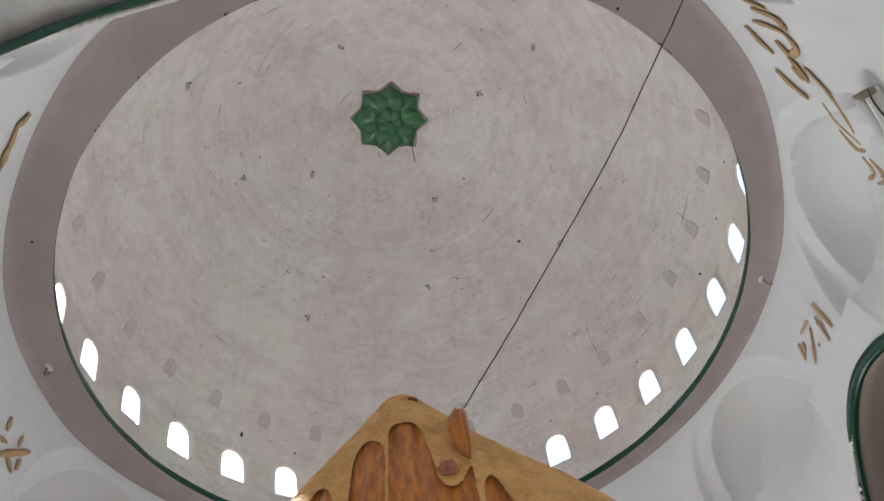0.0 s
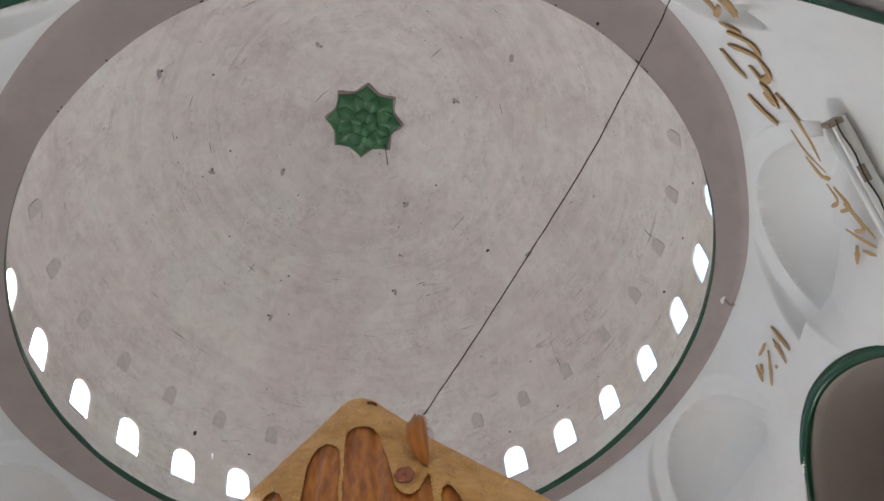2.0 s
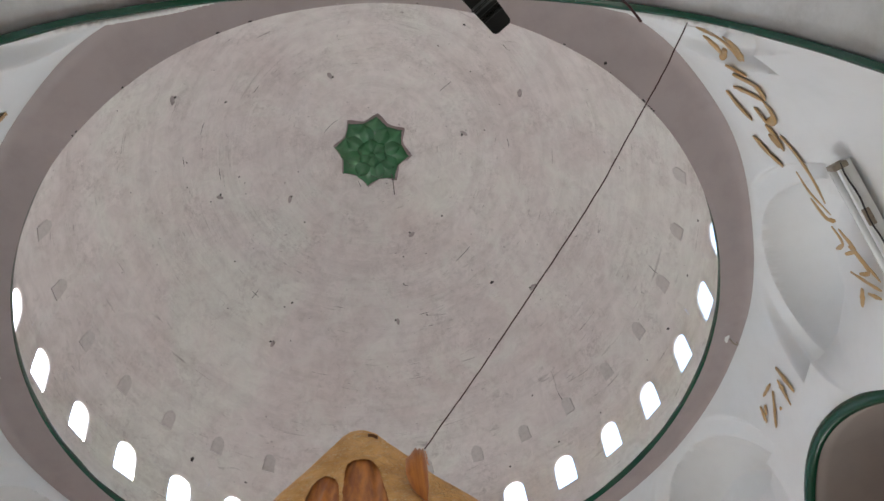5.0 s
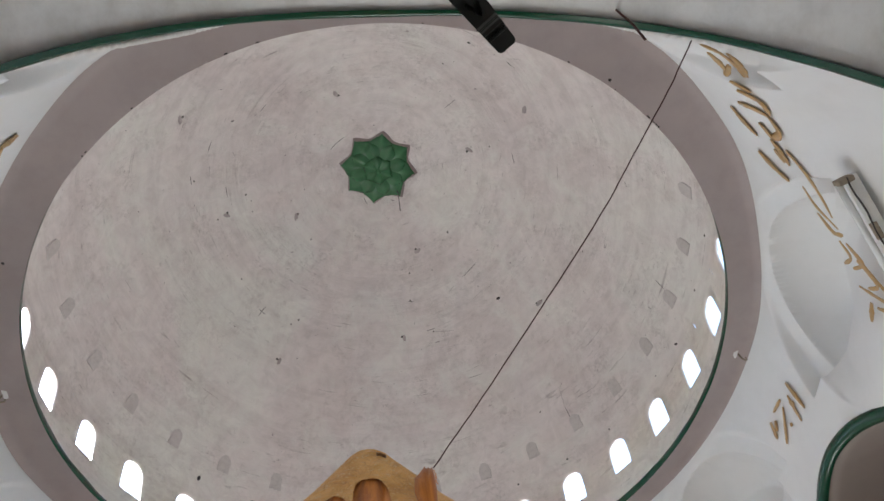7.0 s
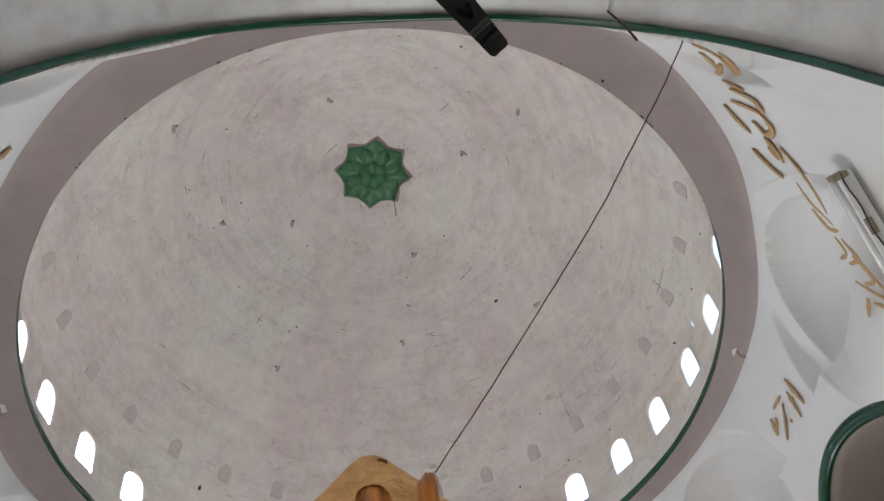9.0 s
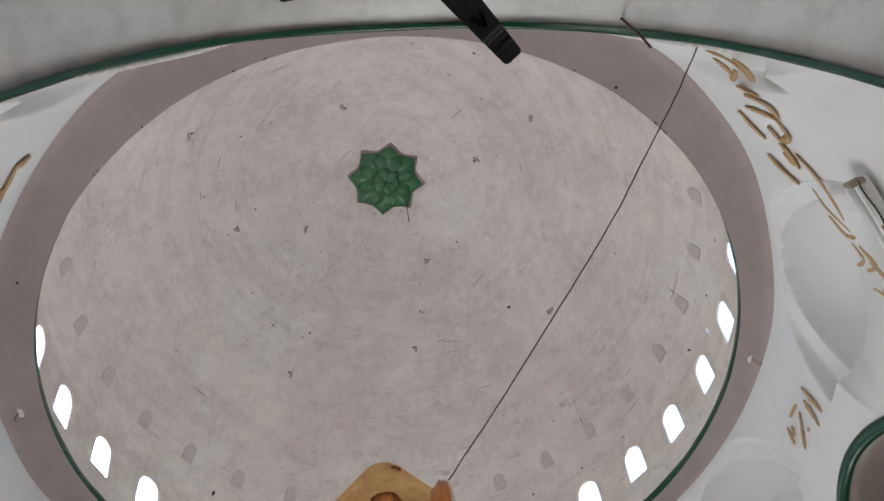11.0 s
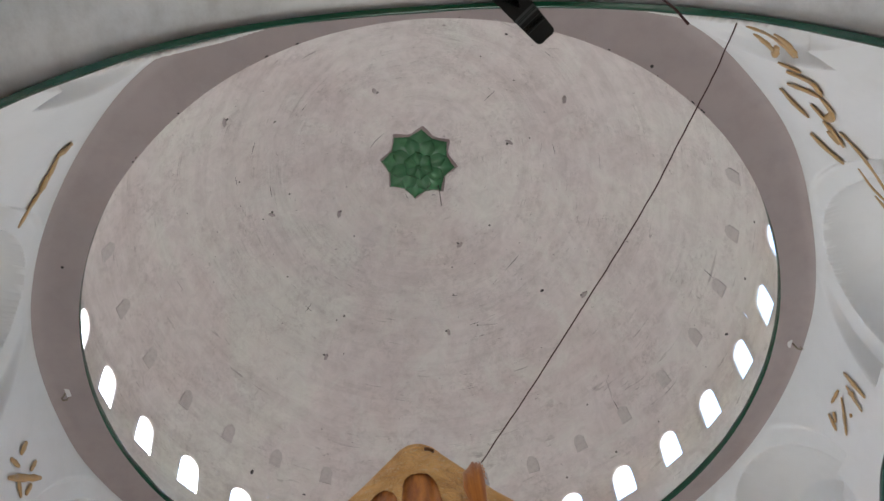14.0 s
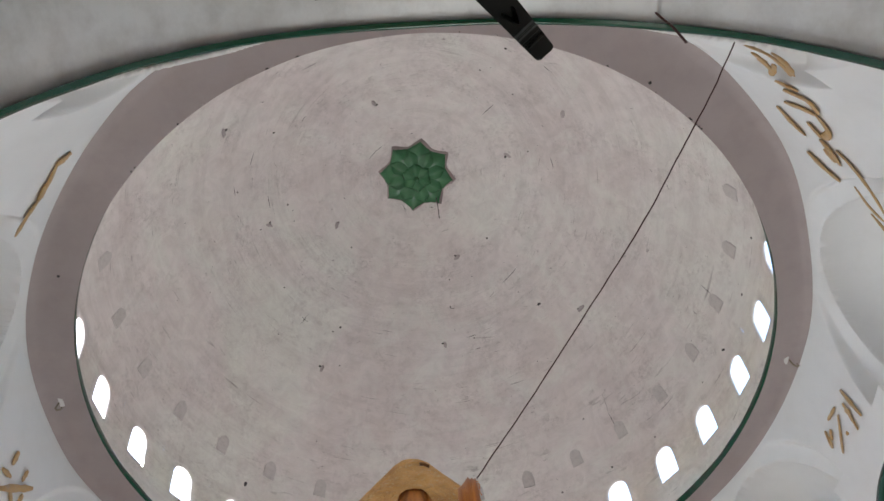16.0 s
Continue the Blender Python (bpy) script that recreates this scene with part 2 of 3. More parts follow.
        pts.append((mid + math.copysign(abs(c) ** (2 / full), c) * w, ARCH_SPRING + abs(s) ** (2 / full) * h))
    return pts + [(mid + w, -1.6), (mid + w, FLOOR)]


def on_wall(az, u, z, out=0.0):
    """A point on the flat wall that faces az; out: towards the room."""
    n = Vector((math.cos(az), math.sin(az), 0))
    e = Vector((-n.y, n.x, 0))
    q = n * (WALL_D - out) + e * u
    return P(q.x, q.y, z)


def build_walls():
    bm = bmesh.new()
    na = 2160
    zs = [-0.005 * i for i in range(0, 110)] + [-0.55 - 0.015 * i for i in range(0, 44)] + [-1.3, -1.5, -1.8, -2.1, FLOOR]
    rows = []
    for z in zs:
        row = []
        for i in range(na):
            a = math.tau * i / na
            r = wall_r(a, z) + recess_depth(a, z)
            row.append((a, r, z))
        rows.append(row)
    verts = {}

    def vert(j, i):
        if (j, i) not in verts:
            verts[j, i] = bm.verts.new(polar(*rows[j][i]))
        return verts[j, i]

    def wall_u(a, r):
        k = round((a - WALL_AZ) / (math.pi / 2))
        b = a - WALL_AZ - k * math.pi / 2
        return k % 4, r * math.sin(b)

    for j in range(len(zs) - 1):
        for i in range(na):
            i2 = (i + 1) % na
            a, r, z = rows[j][i]
            if arch_inside(*wall_u(a + math.pi / na, r), (z + zs[j + 1]) / 2, 0.008):
                continue
            bm.faces.new((vert(j, i), vert(j + 1, i), vert(j + 1, i2), vert(j, i2)))
    ob = mesh_object("wall_chamber", bm, M_WALL)
    ob.data.set_sharp_from_angle(angle=radians(60))
    so = ob.modifiers.new("thick", "SOLIDIFY")
    so.thickness, so.offset = 0.02, 1
    tagged(ob, "white painted plaster walls with blind arches under the dome", "wall", kind="structure")


build_walls()


def build_bay(wall, name, depth, mat, door=None):
    """The deep arched bay behind a wall arch; door: half width and height of an added, unseen doorway at its back."""
    az, cur = AZ[wall], arch_curve(wall, grow=0.004)
    bm = bmesh.new()
    rows = []
    for k in range(13):
        o = -depth * k / 12 + 0.002
        rows.append([on_wall(az, u, z, o) for u, z in cur])
    sheet(bm, rows)
    ob = mesh_object("wall_" + name, bm, mat)
    tagged(ob, "plastered vault of the arched bay", "vault", kind="structure")
    so = ob.modifiers.new("thick", "SOLIDIFY")
    so.thickness, so.offset = 0.03, -1
    bm = bmesh.new()
    o = -depth
    back = [(u, z) for u, z in cur]
    if door:
        w, top = door
        t = top / U + FLOOR
        inner = []
        for u, z in back:
            inner.append((max(-w, min(w, u)), min(z, t)))
        sheet(bm, [[on_wall(az, u, z, o) for u, z in back], [on_wall(az, u, z, o) for u, z in inner],
                   [on_wall(az, u, z, o - 0.12) for u, z in inner]])
    else:
        sheet(bm, [[on_wall(az, u, z, o) for u, z in back], [on_wall(az, u * 0.5, z, o) for u, z in back], [on_wall(az, 0, z, o) for u, z in back]])
    tagged(mesh_object("wall_back_" + name, bm, mat, smooth=False), "plain plastered back wall of the bay", "wall", kind="structure")


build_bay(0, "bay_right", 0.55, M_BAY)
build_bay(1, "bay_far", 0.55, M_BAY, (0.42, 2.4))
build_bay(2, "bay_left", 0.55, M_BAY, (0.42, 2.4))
build_bay(3, "bay_near", 1.1, M_VAULT, (0.45, 2.4))


def build_moulding(wall, name):
    az = AZ[wall]
    prof = [(0.0, 0.0), (0.002, 0.005), (0.010, 0.009), (0.020, 0.010), (0.030, 0.008), (0.035, 0.004), (0.035, -0.004)]
    base = arch_curve(wall, 72)
    bm = bmesh.new()
    rows = []
    slim = 0.62 if wall == 3 else 0.95
    for g, o in prof:
        g, o = g * slim, o * slim
        cur = arch_curve(wall, 72, g)
        row = []
        for i, (u, z) in enumerate(cur):
            wob = 0.0022 * noise.noise(Vector((u * 9 + az * 3, z * 9, 0.0)))
            row.append(on_wall(az, u, z + wob, o + wob))
        rows.append(row)
    rows.insert(0, [on_wall(az, u, z, -0.006) for u, z in base])
    sheet(bm, rows)
    ob = mesh_object("trim_" + name, bm, M_GREEN)
    tagged(ob, "dark green glossy painted moulding round the arch", "moulding", kind="structure")


for wall, nm in enumerate(("arch_right", "arch_far", "arch_left", "arch_near")):
    build_moulding(wall, nm)


def build_ring():
    bm = bmesh.new()
    n = 360
    rows = []
    for f, z in ((0.0, 0.0), (0.25, 0.0), (0.5, -0.001), (0.75, -0.003), (0.88, -0.008), (0.97, -0.018), (1.02, -0.034)):
        row = []
        for i in range(n):
            a = math.tau * i / n
            ro = rim_r(a) + 0.004
            ri = 1.006 + 0.0022 * noise.noise(Vector((math.cos(a) * 5, math.sin(a) * 5, 3)))
            row.append(polar(a, ri + (ro - ri) * f, z))
        rows.append(row)
    sheet(bm, rows, closed=True)
    tagged(mesh_object("ceiling_ring", bm, M_RING), "mauve painted soffit ring below the dome", "soffit", kind="structure")
    bm = bmesh.new()
    rows = []
    for r, z in ((1.017, 0.006), (1.0125, 0.0045), (1.011, 0.008), (1.011, 0.027), (1.013, 0.031), (1.019, 0.033), (1.10, 0.034)):
        rows.append([polar(math.tau * i / n, r + 0.003 * noise.noise(Vector((math.cos(math.tau * i / n) * 6, math.sin(math.tau * i / n) * 6, 3))), z + 0.003 * noise.noise(Vector((math.cos(math.tau * i / n) * 9, math.sin(math.tau * i / n) * 9, z)))) for i in range(n)])
    sheet(bm, rows, closed=True)
    tagged(mesh_object("trim_dome_rim", bm, M_GREEN), "green painted band round the rim of the dome", "moulding", kind="structure")


build_ring()

DOME_MID, DOME_R, DOME_H = 0.41, 1.167, 1.293
N_WIN = 30
STEP = math.tau / N_WIN
WIN_A0 = radians(192.59)
PATCH_A0 = radians(198.74)
WIN_LOW, WIN_TOP, WIN_HALF = 0.226, 0.390, 0.0408


def dome_r(z):
    if z >= DOME_MID:
        return DOME_R * math.sqrt(max(0.0, 1 - ((z - DOME_MID) / DOME_H) ** 2))
    return DOME_R - 0.092 * ((DOME_MID - z) / DOME_MID) ** 1.1


def window_outline():
    """(da, z) round the opening, anticlockwise from the right foot."""
    w, spring = WIN_HALF, 0.334
    pts = [(w, WIN_LOW), (w * 1.02, 0.266), (w * 1.0, 0.302)]
    for i in range(13):
        f = math.pi * i / 12
        pts.append((w * 0.97 * math.cos(f), spring + (WIN_TOP - spring) * math.sin(f)))
    pts += [(-w, 0.302), (-w * 1.02, 0.266), (-w, WIN_LOW), (-w * 0.5, WIN_LOW), (0, WIN_LOW), (w * 0.5, WIN_LOW)]
    return pts


def build_dome():
    bm = bmesh.new()
    n = 360
    lo, hi = 0.199, 0.43
    rings = lambda zs: sheet(bm, [[polar(math.tau * i / n, dome_r(z), z) for i in range(n)] for z in zs], closed=True)
    rings([0.03, 0.06, 0.10, 0.14, 0.18, lo + 0.001])
    sheet(bm, [[polar(math.tau * i / n, r, 0.036) for i in range(n)] for r in (1.022, 1.11)], closed=True)
    top = DOME_MID + DOME_H
    zs = [DOME_MID + DOME_H * math.sin(radians(d)) for d in np.linspace(math.degrees(math.asin((hi - 0.001 - DOME_MID) / DOME_H)), 89.2, 70)]
    rows = rings(zs)
    bm.faces.new(rows[-1])
    out = window_outline()
    mid = 0.307
    for k in range(N_WIN):
        a0 = WIN_A0 + k * STEP
        jit = random.Random(k)
        sw, sh, sa = 1 + jit.uniform(-0.06, 0.06), 1 + jit.uniform(-0.04, 0.04), jit.uniform(-0.004, 0.004)
        inner = [(u * sw + sa, mid + (z - mid) * sh) for u, z in out]
        outer = []
        for u, z in inner:
            du, dz = u / (STEP / 2), (z - mid) / (mid - lo if z < mid else hi - mid)
            s = 1 / max(abs(du), abs(dz), 1e-6)
            outer.append((du * s * STEP / 2, mid + dz * s * (mid - lo if z < mid else hi - mid)))
        for cu in (-STEP / 2, STEP / 2):
            for cz in (lo, hi):
                i = min(range(len(outer)), key=lambda j: abs(outer[j][0] - cu) + abs(outer[j][1] - cz))
                outer[i] = (cu, cz)
        half = [((u + x) / 2, (z + y) / 2) for (u, z), (x, y) in zip(inner, outer)]
        loops = []
        for loop in (outer, half, inner):
            loops.append([polar(a0 + u, dome_r(z), z) for u, z in loop])
        loops.append([polar(a0 + u * 0.99, dome_r(z) + 0.004, z) for u, z in inner])
        loops.append([polar(a0 + u * 0.99, dome_r(z) + 0.008, z) for u, z in inner])
        sheet(bm, loops, closed=True)
    bmesh.ops.remove_doubles(bm, verts=bm.verts[:], dist=0.0005)
    ob = mesh_object("ceiling_dome", bm, M_DOME)
    tagged(ob, "off-white plastered dome with a row of small arched openings", "dome", kind="structure")
    return ob


build_dome()

# unseen flat roof round the dome, added to bounce sunlight up through its openings
bm = bmesh.new()
sheet(bm, [[polar(math.tau * i / 96, r, z) for i in range(96)] for r, z in ((1.13, 0.12), (2.0, 0.115), (5.0, 0.11), (5.0, 0.0), (1.3, 0.0))], closed=True)
M_ROOF_BOUNCE = plaster("roof_bounce_screed", (0.55, 0.53, 0.50), (0.38, 0.36, 0.33), 0.9, 4, 0.3, 0.6)
tagged(mesh_object("roof", bm, M_ROOF_BOUNCE, smooth=False), "unseen pale flat roof added to bounce daylight into the dome", "roof", kind="structure")

# floor
bm = bmesh.new()
bmesh.ops.create_grid(bm, x_segments=8, y_segments=8, size=7.0)
tagged(mesh_object("floor", bm, M_FLOOR, smooth=False), "worn dark red carpet on the floor", "floor", kind="structure")

# area lamps behind the unseen doorways, added to fill the chamber with light
n3 = Vector((math.cos(AZ[3]), math.sin(AZ[3]), 0))
n2 = Vector((math.cos(AZ[2]), math.sin(AZ[2]), 0))
d3 = n3 * (U * (WALL_D + 1.1) + 0.15) + Vector((0, 0, 1.25))
d2 = n2 * (U * (WALL_D + 0.55) + 0.15) + Vector((0, 0, 1.25))
fill_light("fill_near_bay", look(d3, d3 - n3 + Vector((0, 0, 0.7))), 1.7, 2.3, 2.5, (0.97, 0.98, 1.0))
n1 = Vector((math.cos(AZ[1]), math.sin(AZ[1]), 0))
d1 = n1 * (U * (WALL_D + 0.55) + 0.15) + Vector((0, 0, 1.25))
fill_light("fill_far_bay", look(d1, d1 - n1 + Vector((0, 0, 0.7))), 1.6, 2.3, 14, (0.98, 0.99, 1.0))
fill_light("fill_left_bay", look(d2, d2 - n2 + Vector((0, 0, 0.7))), 1.6, 2.3, 5, (1.0, 0.98, 0.95))


# ---- things ----
def build_patches():
    """Filled-in openings above the row of windows."""
    w, h = 0.026, 0.044
    for k in range(N_WIN):
        a0 = PATCH_A0 + k * STEP
        bm = bmesh.new()
        jit = random.Random(100 + k)
        pts = [(w * c, s) for c, s in ((1, -h), (1.0, 0.0))]
        pts += [(w * math.cos(math.pi * i / 8), 0.01 + (h - 0.01) * math.sin(math.pi * i / 8)) for i in range(9)]
        pts += [(-w, 0.0), (-w, -h)]
        pts = [(u * jit.uniform(0.86, 1.0), 0.605 + z * jit.uniform(0.88, 1.0)) for u, z in pts]
        front = [bm.verts.new(polar(a0 + u * 0.9, dome_r(z) - 0.0035, z)) for u, z in pts]
        edge = [bm.verts.new(polar(a0 + u, dome_r(z) + 0.004, z)) for u, z in pts]
        bm.faces.new(front)
        for i in range(len(pts)):
            j = (i + 1) % len(pts)
            bm.faces.new((edge[i], edge[j], front[j], front[i]))
        bmesh.ops.recalc_face_normals(bm, faces=bm.faces[:])
        ob = mesh_object("blocked_opening", bm, M_PATCH, smooth=False)
        tagged(ob, "small arched opening in the dome blocked with grey cement", "blocked opening", "blocked openings of the dome")


build_patches()


def build_rosette():
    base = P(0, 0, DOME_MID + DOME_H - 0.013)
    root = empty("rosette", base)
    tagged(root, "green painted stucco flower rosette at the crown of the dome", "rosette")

    def petal(ang, length, width, drop, lift, r0):
        bm = bmesh.new()
        rows = []
        nl, nw = 9, 6
        for i in range(nl):
            f = i / (nl - 1)
            wd = width * min(0.55 + 0.75 * f, 1.0, ((1.0 - f) / 0.36) ** 0.8)
            row = []
            for k in range(nw + 1):
                s = k / nw * 2 - 1
                z = -drop - lift * math.sin(math.pi * min(1, f * 0.95)) + 0.030 * abs(s) ** 2 * (0.4 + f) - (0.010 if abs(s) < 0.2 else 0)
                row.append(Vector((r0 + length * f, wd * s, z)))
            rows.append(row)
        sheet(bm, rows)
        bmesh.ops.remove_doubles(bm, verts=bm.verts[:], dist=0.0005)
        bmesh.ops.solidify(bm, geom=bm.faces[:], thickness=0.03)
        bmesh.ops.rotate(bm, verts=bm.verts[:], matrix=Matrix.Rotation(ang, 3, "Z"))
        return bm

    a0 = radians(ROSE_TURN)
    # off-centre dark star: soiling and the petals' shadow halo put into colour
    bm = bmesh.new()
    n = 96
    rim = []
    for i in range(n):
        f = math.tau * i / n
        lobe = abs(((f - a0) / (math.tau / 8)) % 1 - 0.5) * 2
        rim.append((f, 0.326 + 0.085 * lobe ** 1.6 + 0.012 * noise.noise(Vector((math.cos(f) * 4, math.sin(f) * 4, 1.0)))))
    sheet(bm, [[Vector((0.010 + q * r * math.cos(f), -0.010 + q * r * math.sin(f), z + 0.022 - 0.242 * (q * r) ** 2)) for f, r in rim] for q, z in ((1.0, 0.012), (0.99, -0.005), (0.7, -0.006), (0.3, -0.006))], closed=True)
    part("soiled_shade_bed", bm, M_SOIL_SHADE, root, "dark plaster bed round the petals, soiling and shadow halo in its colour")
    for k in range(8):
        part("petal", petal(a0 + k * math.tau / 8, 0.300, 0.140, 0.022, 0.014, 0.085), M_ROSE, root)
    for k in range(8):
        part("petal", petal(a0 + (k + 0.5) * math.tau / 8, 0.200, 0.105, 0.046, 0.012, 0.10), M_ROSE, root)
    for k in range(6):
        part("petal", petal(a0 + (k + 0.25) * math.tau / 6, 0.150, 0.080, 0.074, 0.012, 0.01), M_ROSE, root)
    bm = bmesh.new()
    bmesh.ops.create_uvsphere(bm, u_segments=16, v_segments=8, radius=0.028, matrix=Matrix.Translation((0, 0, -0.098)))
    part("boss", bm, M_ROSE, root)
    bm = bmesh.new()
    tube(bm, [Vector((0.15, 0.27, -0.02)), Vector((0.155, 0.285, -0.10)), Vector((0.15, 0.28, -0.52))], 0.005, 6)
    part("hanging_wire", bm, M_DARK, root, "thin dark wire end")


ROSE_TURN = 19
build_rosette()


# ---- lettering: plain gold strokes in low relief ----
def wall_point(az_deg, z, out=0.004):
    a = radians(az_deg)
    return polar(a, wall_r(a, z) - out, z)


def smooth_path(pts, n=8):
    """Catmull-Rom through (az, z) points."""
    if len(pts) < 3:
        return [(pts[0][0] + (pts[1][0] - pts[0][0]) * i / n, pts[0][1] + (pts[1][1] - pts[0][1]) * i / n) for i in range(n + 1)]
    out = []
    q = [pts[0], *pts, pts[-1]]
    for i in range(1, len(q) - 2):
        p0, p1, p2, p3 = q[i - 1:i + 3]
        for k in range(n):
            t = k / n
            out.append(tuple(0.5 * (2 * b + (c - a) * t + (2 * a - 5 * b + 4 * c - d) * t * t + (3 * b - a - 3 * c + d) * t ** 3)
                             for a, b, c, d in zip(p0, p1, p2, p3)))
    return out + [pts[-1]]


def lettering(name, label, strokes, width):
    a, z = strokes[0][0]
    root = empty(name, wall_point(a, z, 0))
    tagged(root, label, "lettering", "gold lettering")
    for k, st in enumerate(strokes):
        if name == "short_lettering":
            st = [st[0], max(st[1:], key=lambda q: math.hypot((q[0] - st[0][0]) * 0.02, q[1] - st[0][1]))]      # plain bars
        pts = [wall_point(az, z) for az, z in smooth_path(st)]
        mid = pts[len(pts) // 2]
        bm = bmesh.new()
        rnd = random.Random(k)
        wd = U * width * rnd.uniform(0.8, 1.15)
        tube(bm, [p - root.location for p in pts], wd, 8, 0.32, Vector((mid.x, mid.y, 0)).normalized(),
             taper=lambda f: (0.35 + 0.8 * math.sin(math.pi * (0.12 + 0.80 * f))) * (1 + 0.35 * noise.noise(Vector((f * 7, k * 3.1, 0)))))
        part("stroke", bm, M_GOLD, root)


lettering("long_lettering", "long line of raised gold strokes on the white corner panel", [
    [(-48.4, -0.288), (-44.4, -0.237)],
    [(-49.6, -0.341), (-43.1, -0.266)],
    [(-48.4, -0.346), (-43.2, -0.275)],
    [(-51.7, -0.364), (-48.9, -0.333)],
    [(-45.4, -0.273), (-43.2, -0.214)],
    [(-42.1, -0.205), (-40.1, -0.233)],
    [(-40.4, -0.198), (-38.5, -0.231), (-36.3, -0.228)],
    [(-38.1, -0.165), (-37.2, -0.197), (-36.0, -0.222)],
    [(-37.1, -0.127), (-34.6, -0.132), (-32.5, -0.149)],
    [(-34.8, -0.183), (-32.7, -0.195), (-33.5, -0.221), (-35.9, -0.22)],
    [(-32.2, -0.187), (-28.6, -0.209)],
    [(-30.7, -0.183), (-28.9, -0.198)],
    [(-29.7, -0.124), (-27.8, -0.152), (-26.1, -0.194)]], 0.0095)
lettering("long_lettering", "end of the long line of thinner raised gold strokes", [
    [(-30.8, -0.214), (-27.0, -0.258), (-22.9, -0.303)],
    [(-26.0, -0.231), (-23.7, -0.262), (-21.7, -0.318)],
    [(-22.9, -0.264), (-21.1, -0.305), (-21.2, -0.33)],
    [(-20.3, -0.321), (-18.8, -0.353), (-17.7, -0.339)],
    [(-20.3, -0.339), (-18.8, -0.384), (-17.6, -0.364)],
    [(-18.8, -0.369), (-17.0, -0.426), (-16.1, -0.407)],
    [(-20.1, -0.344), (-18.1, -0.4), (-16.5, -0.459)],
    [(-15.8, -0.384), (-15.6, -0.439), (-15.6, -0.466)]], 0.0058)
lettering("short_lettering", "short cluster of bright raised gold strokes on the white wall", [
    [(-14.6, -0.42), (-13.1, -0.444), (-12.4, -0.43), (-13.5, -0.42)],
    [(-14.4, -0.437), (-14.7, -0.471)]], 0.0065)
lettering("short_lettering", "small cluster of raised gold strokes above the arch", [
    [(6.9, -0.199), (7.0, -0.242), (7.2, -0.293)],
    [(8.3, -0.221), (7.9, -0.251), (8.5, -0.289), (9.4, -0.3), (10.8, -0.281)],
    [(8.9, -0.237), (8.3, -0.255), (9.3, -0.253)],
    [(10.0, -0.202), (10.5, -0.178), (11.8, -0.175), (12.7, -0.197), (11.7, -0.225), (10.1, -0.244)],
    [(10.5, -0.221), (11.4, -0.245), (13.0, -0.259), (13.4, -0.285), (14.6, -0.286)],
    [(13.5, -0.216), (13.6, -0.234), (14.6, -0.237)],
    [(14.5, -0.203), (15.5, -0.25)],
    [(11.4, -0.268), (11.5, -0.277)]], 0.0065)
lettering("short_lettering", "small cluster of raised gold strokes on the white wall", [
    [(-168.5, -0.173), (-169.7, -0.179), (-168.8, -0.212)],
    [(-167.5, -0.25), (-168.6, -0.224), (-169.8, -0.235), (-168.8, -0.262)],
    [(-169.0, -0.286), (-170.1, -0.233), (-172.4, -0.204), (-174.7, -0.187)],
    [(-172.1, -0.173), (-172.1, -0.208)],
    [(-170.2, -0.251), (-172.1, -0.235), (-173.1, -0.247), (-173.1, -0.28)],
    [(-173.6, -0.228), (-174.5, -0.239), (-173.6, -0.262)]], 0.008)
lettering("long_lettering", "long line of raised gold strokes seen edge-on", [
    [(-124.0, -0.104), (-125.0, -0.117), (-125.3, -0.133)],
    [(-125.7, -0.128), (-127.7, -0.122), (-129.6, -0.12)],
    [(-128.4, -0.131), (-130.2, -0.125), (-130.5, -0.132)],
    [(-130.8, -0.128), (-132.7, -0.144), (-135.2, -0.162)]], 0.011)


# ---- tube light in the corner ----
def build_tube_light():
    a, b = Vector((1.0608, -0.5941, -0.3600)), Vector((1.1150, -0.4450, -0.4520))
    d = (b - a).normalized()
    inward = Vector((-a.x, -a.y, 0)).normalized()
    start = a + inward * 0.022
    root = empty("tube_light", P(*start))
    tagged(root, "old white fluorescent tube light with a rusty end cap", "tube light")
    side = d.cross(inward).normalized()
    nrm = side.cross(d).normalized()
    if nrm.dot(inward) < 0:
        nrm = -nrm
    rot = Matrix((d, side, nrm)).transposed().to_4x4()
    length = 0.62

    def at(x, y, z):
        return rot @ Matrix.Translation((x, y, z))

    bm = bmesh.new()
    box(bm, at(length / 2, 0, -0.012), length, 0.062, 0.040, 0.006)
    part("housing", bm, M_TUBE, root)
    for x in (0.012, length - 0.012):
        bm = bmesh.new()
        box(bm, at(x, 0.0, 0.016), 0.026, 0.078, 0.062, 0.006)
        part("end_cap", bm, M_RUST, root, "rusty end cap")
    bm = bmesh.new()
    tube(bm, [rot @ Vector((0.02, 0.018, 0.036)), rot @ Vector((length / 2, 0.018, 0.036)), rot @ Vector((length - 0.02, 0.018, 0.036))], 0.014, 12)
    part("tube", bm, M_GLASS, root)
    bm = bmesh.new()
    box(bm, at(0.25, -0.030, 0.010), 0.075, 0.016, 0.03, 0.004)
    part("starter", bm, M_RUST, root, "brown starter")
    bm = bmesh.new()
    tube(bm, [rot @ Vector((x, -0.036, 0.012 + 0.004 * math.sin(30 * x))) for x in np.linspace(0.0, length, 16)], 0.004, 6)
    part("flex", bm, M_DARK, root, "dark flex along the housing")


build_tube_light()


# ---- cloth-draped canopy ----
EYE = Vector((0.155, -1.272, -1.516))
AHEAD = Vector((-0.155, 0.988, 0)).normalized()
ASIDE = Vector((AHEAD.y, -AHEAD.x, 0))
CLOTH_D = 0.75


def cloth_point(u, depth, w):
    """u across, depth beyond the canopy's middle, w above eye height."""
    q = EYE + AHEAD * (CLOTH_D + depth) + ASIDE * u
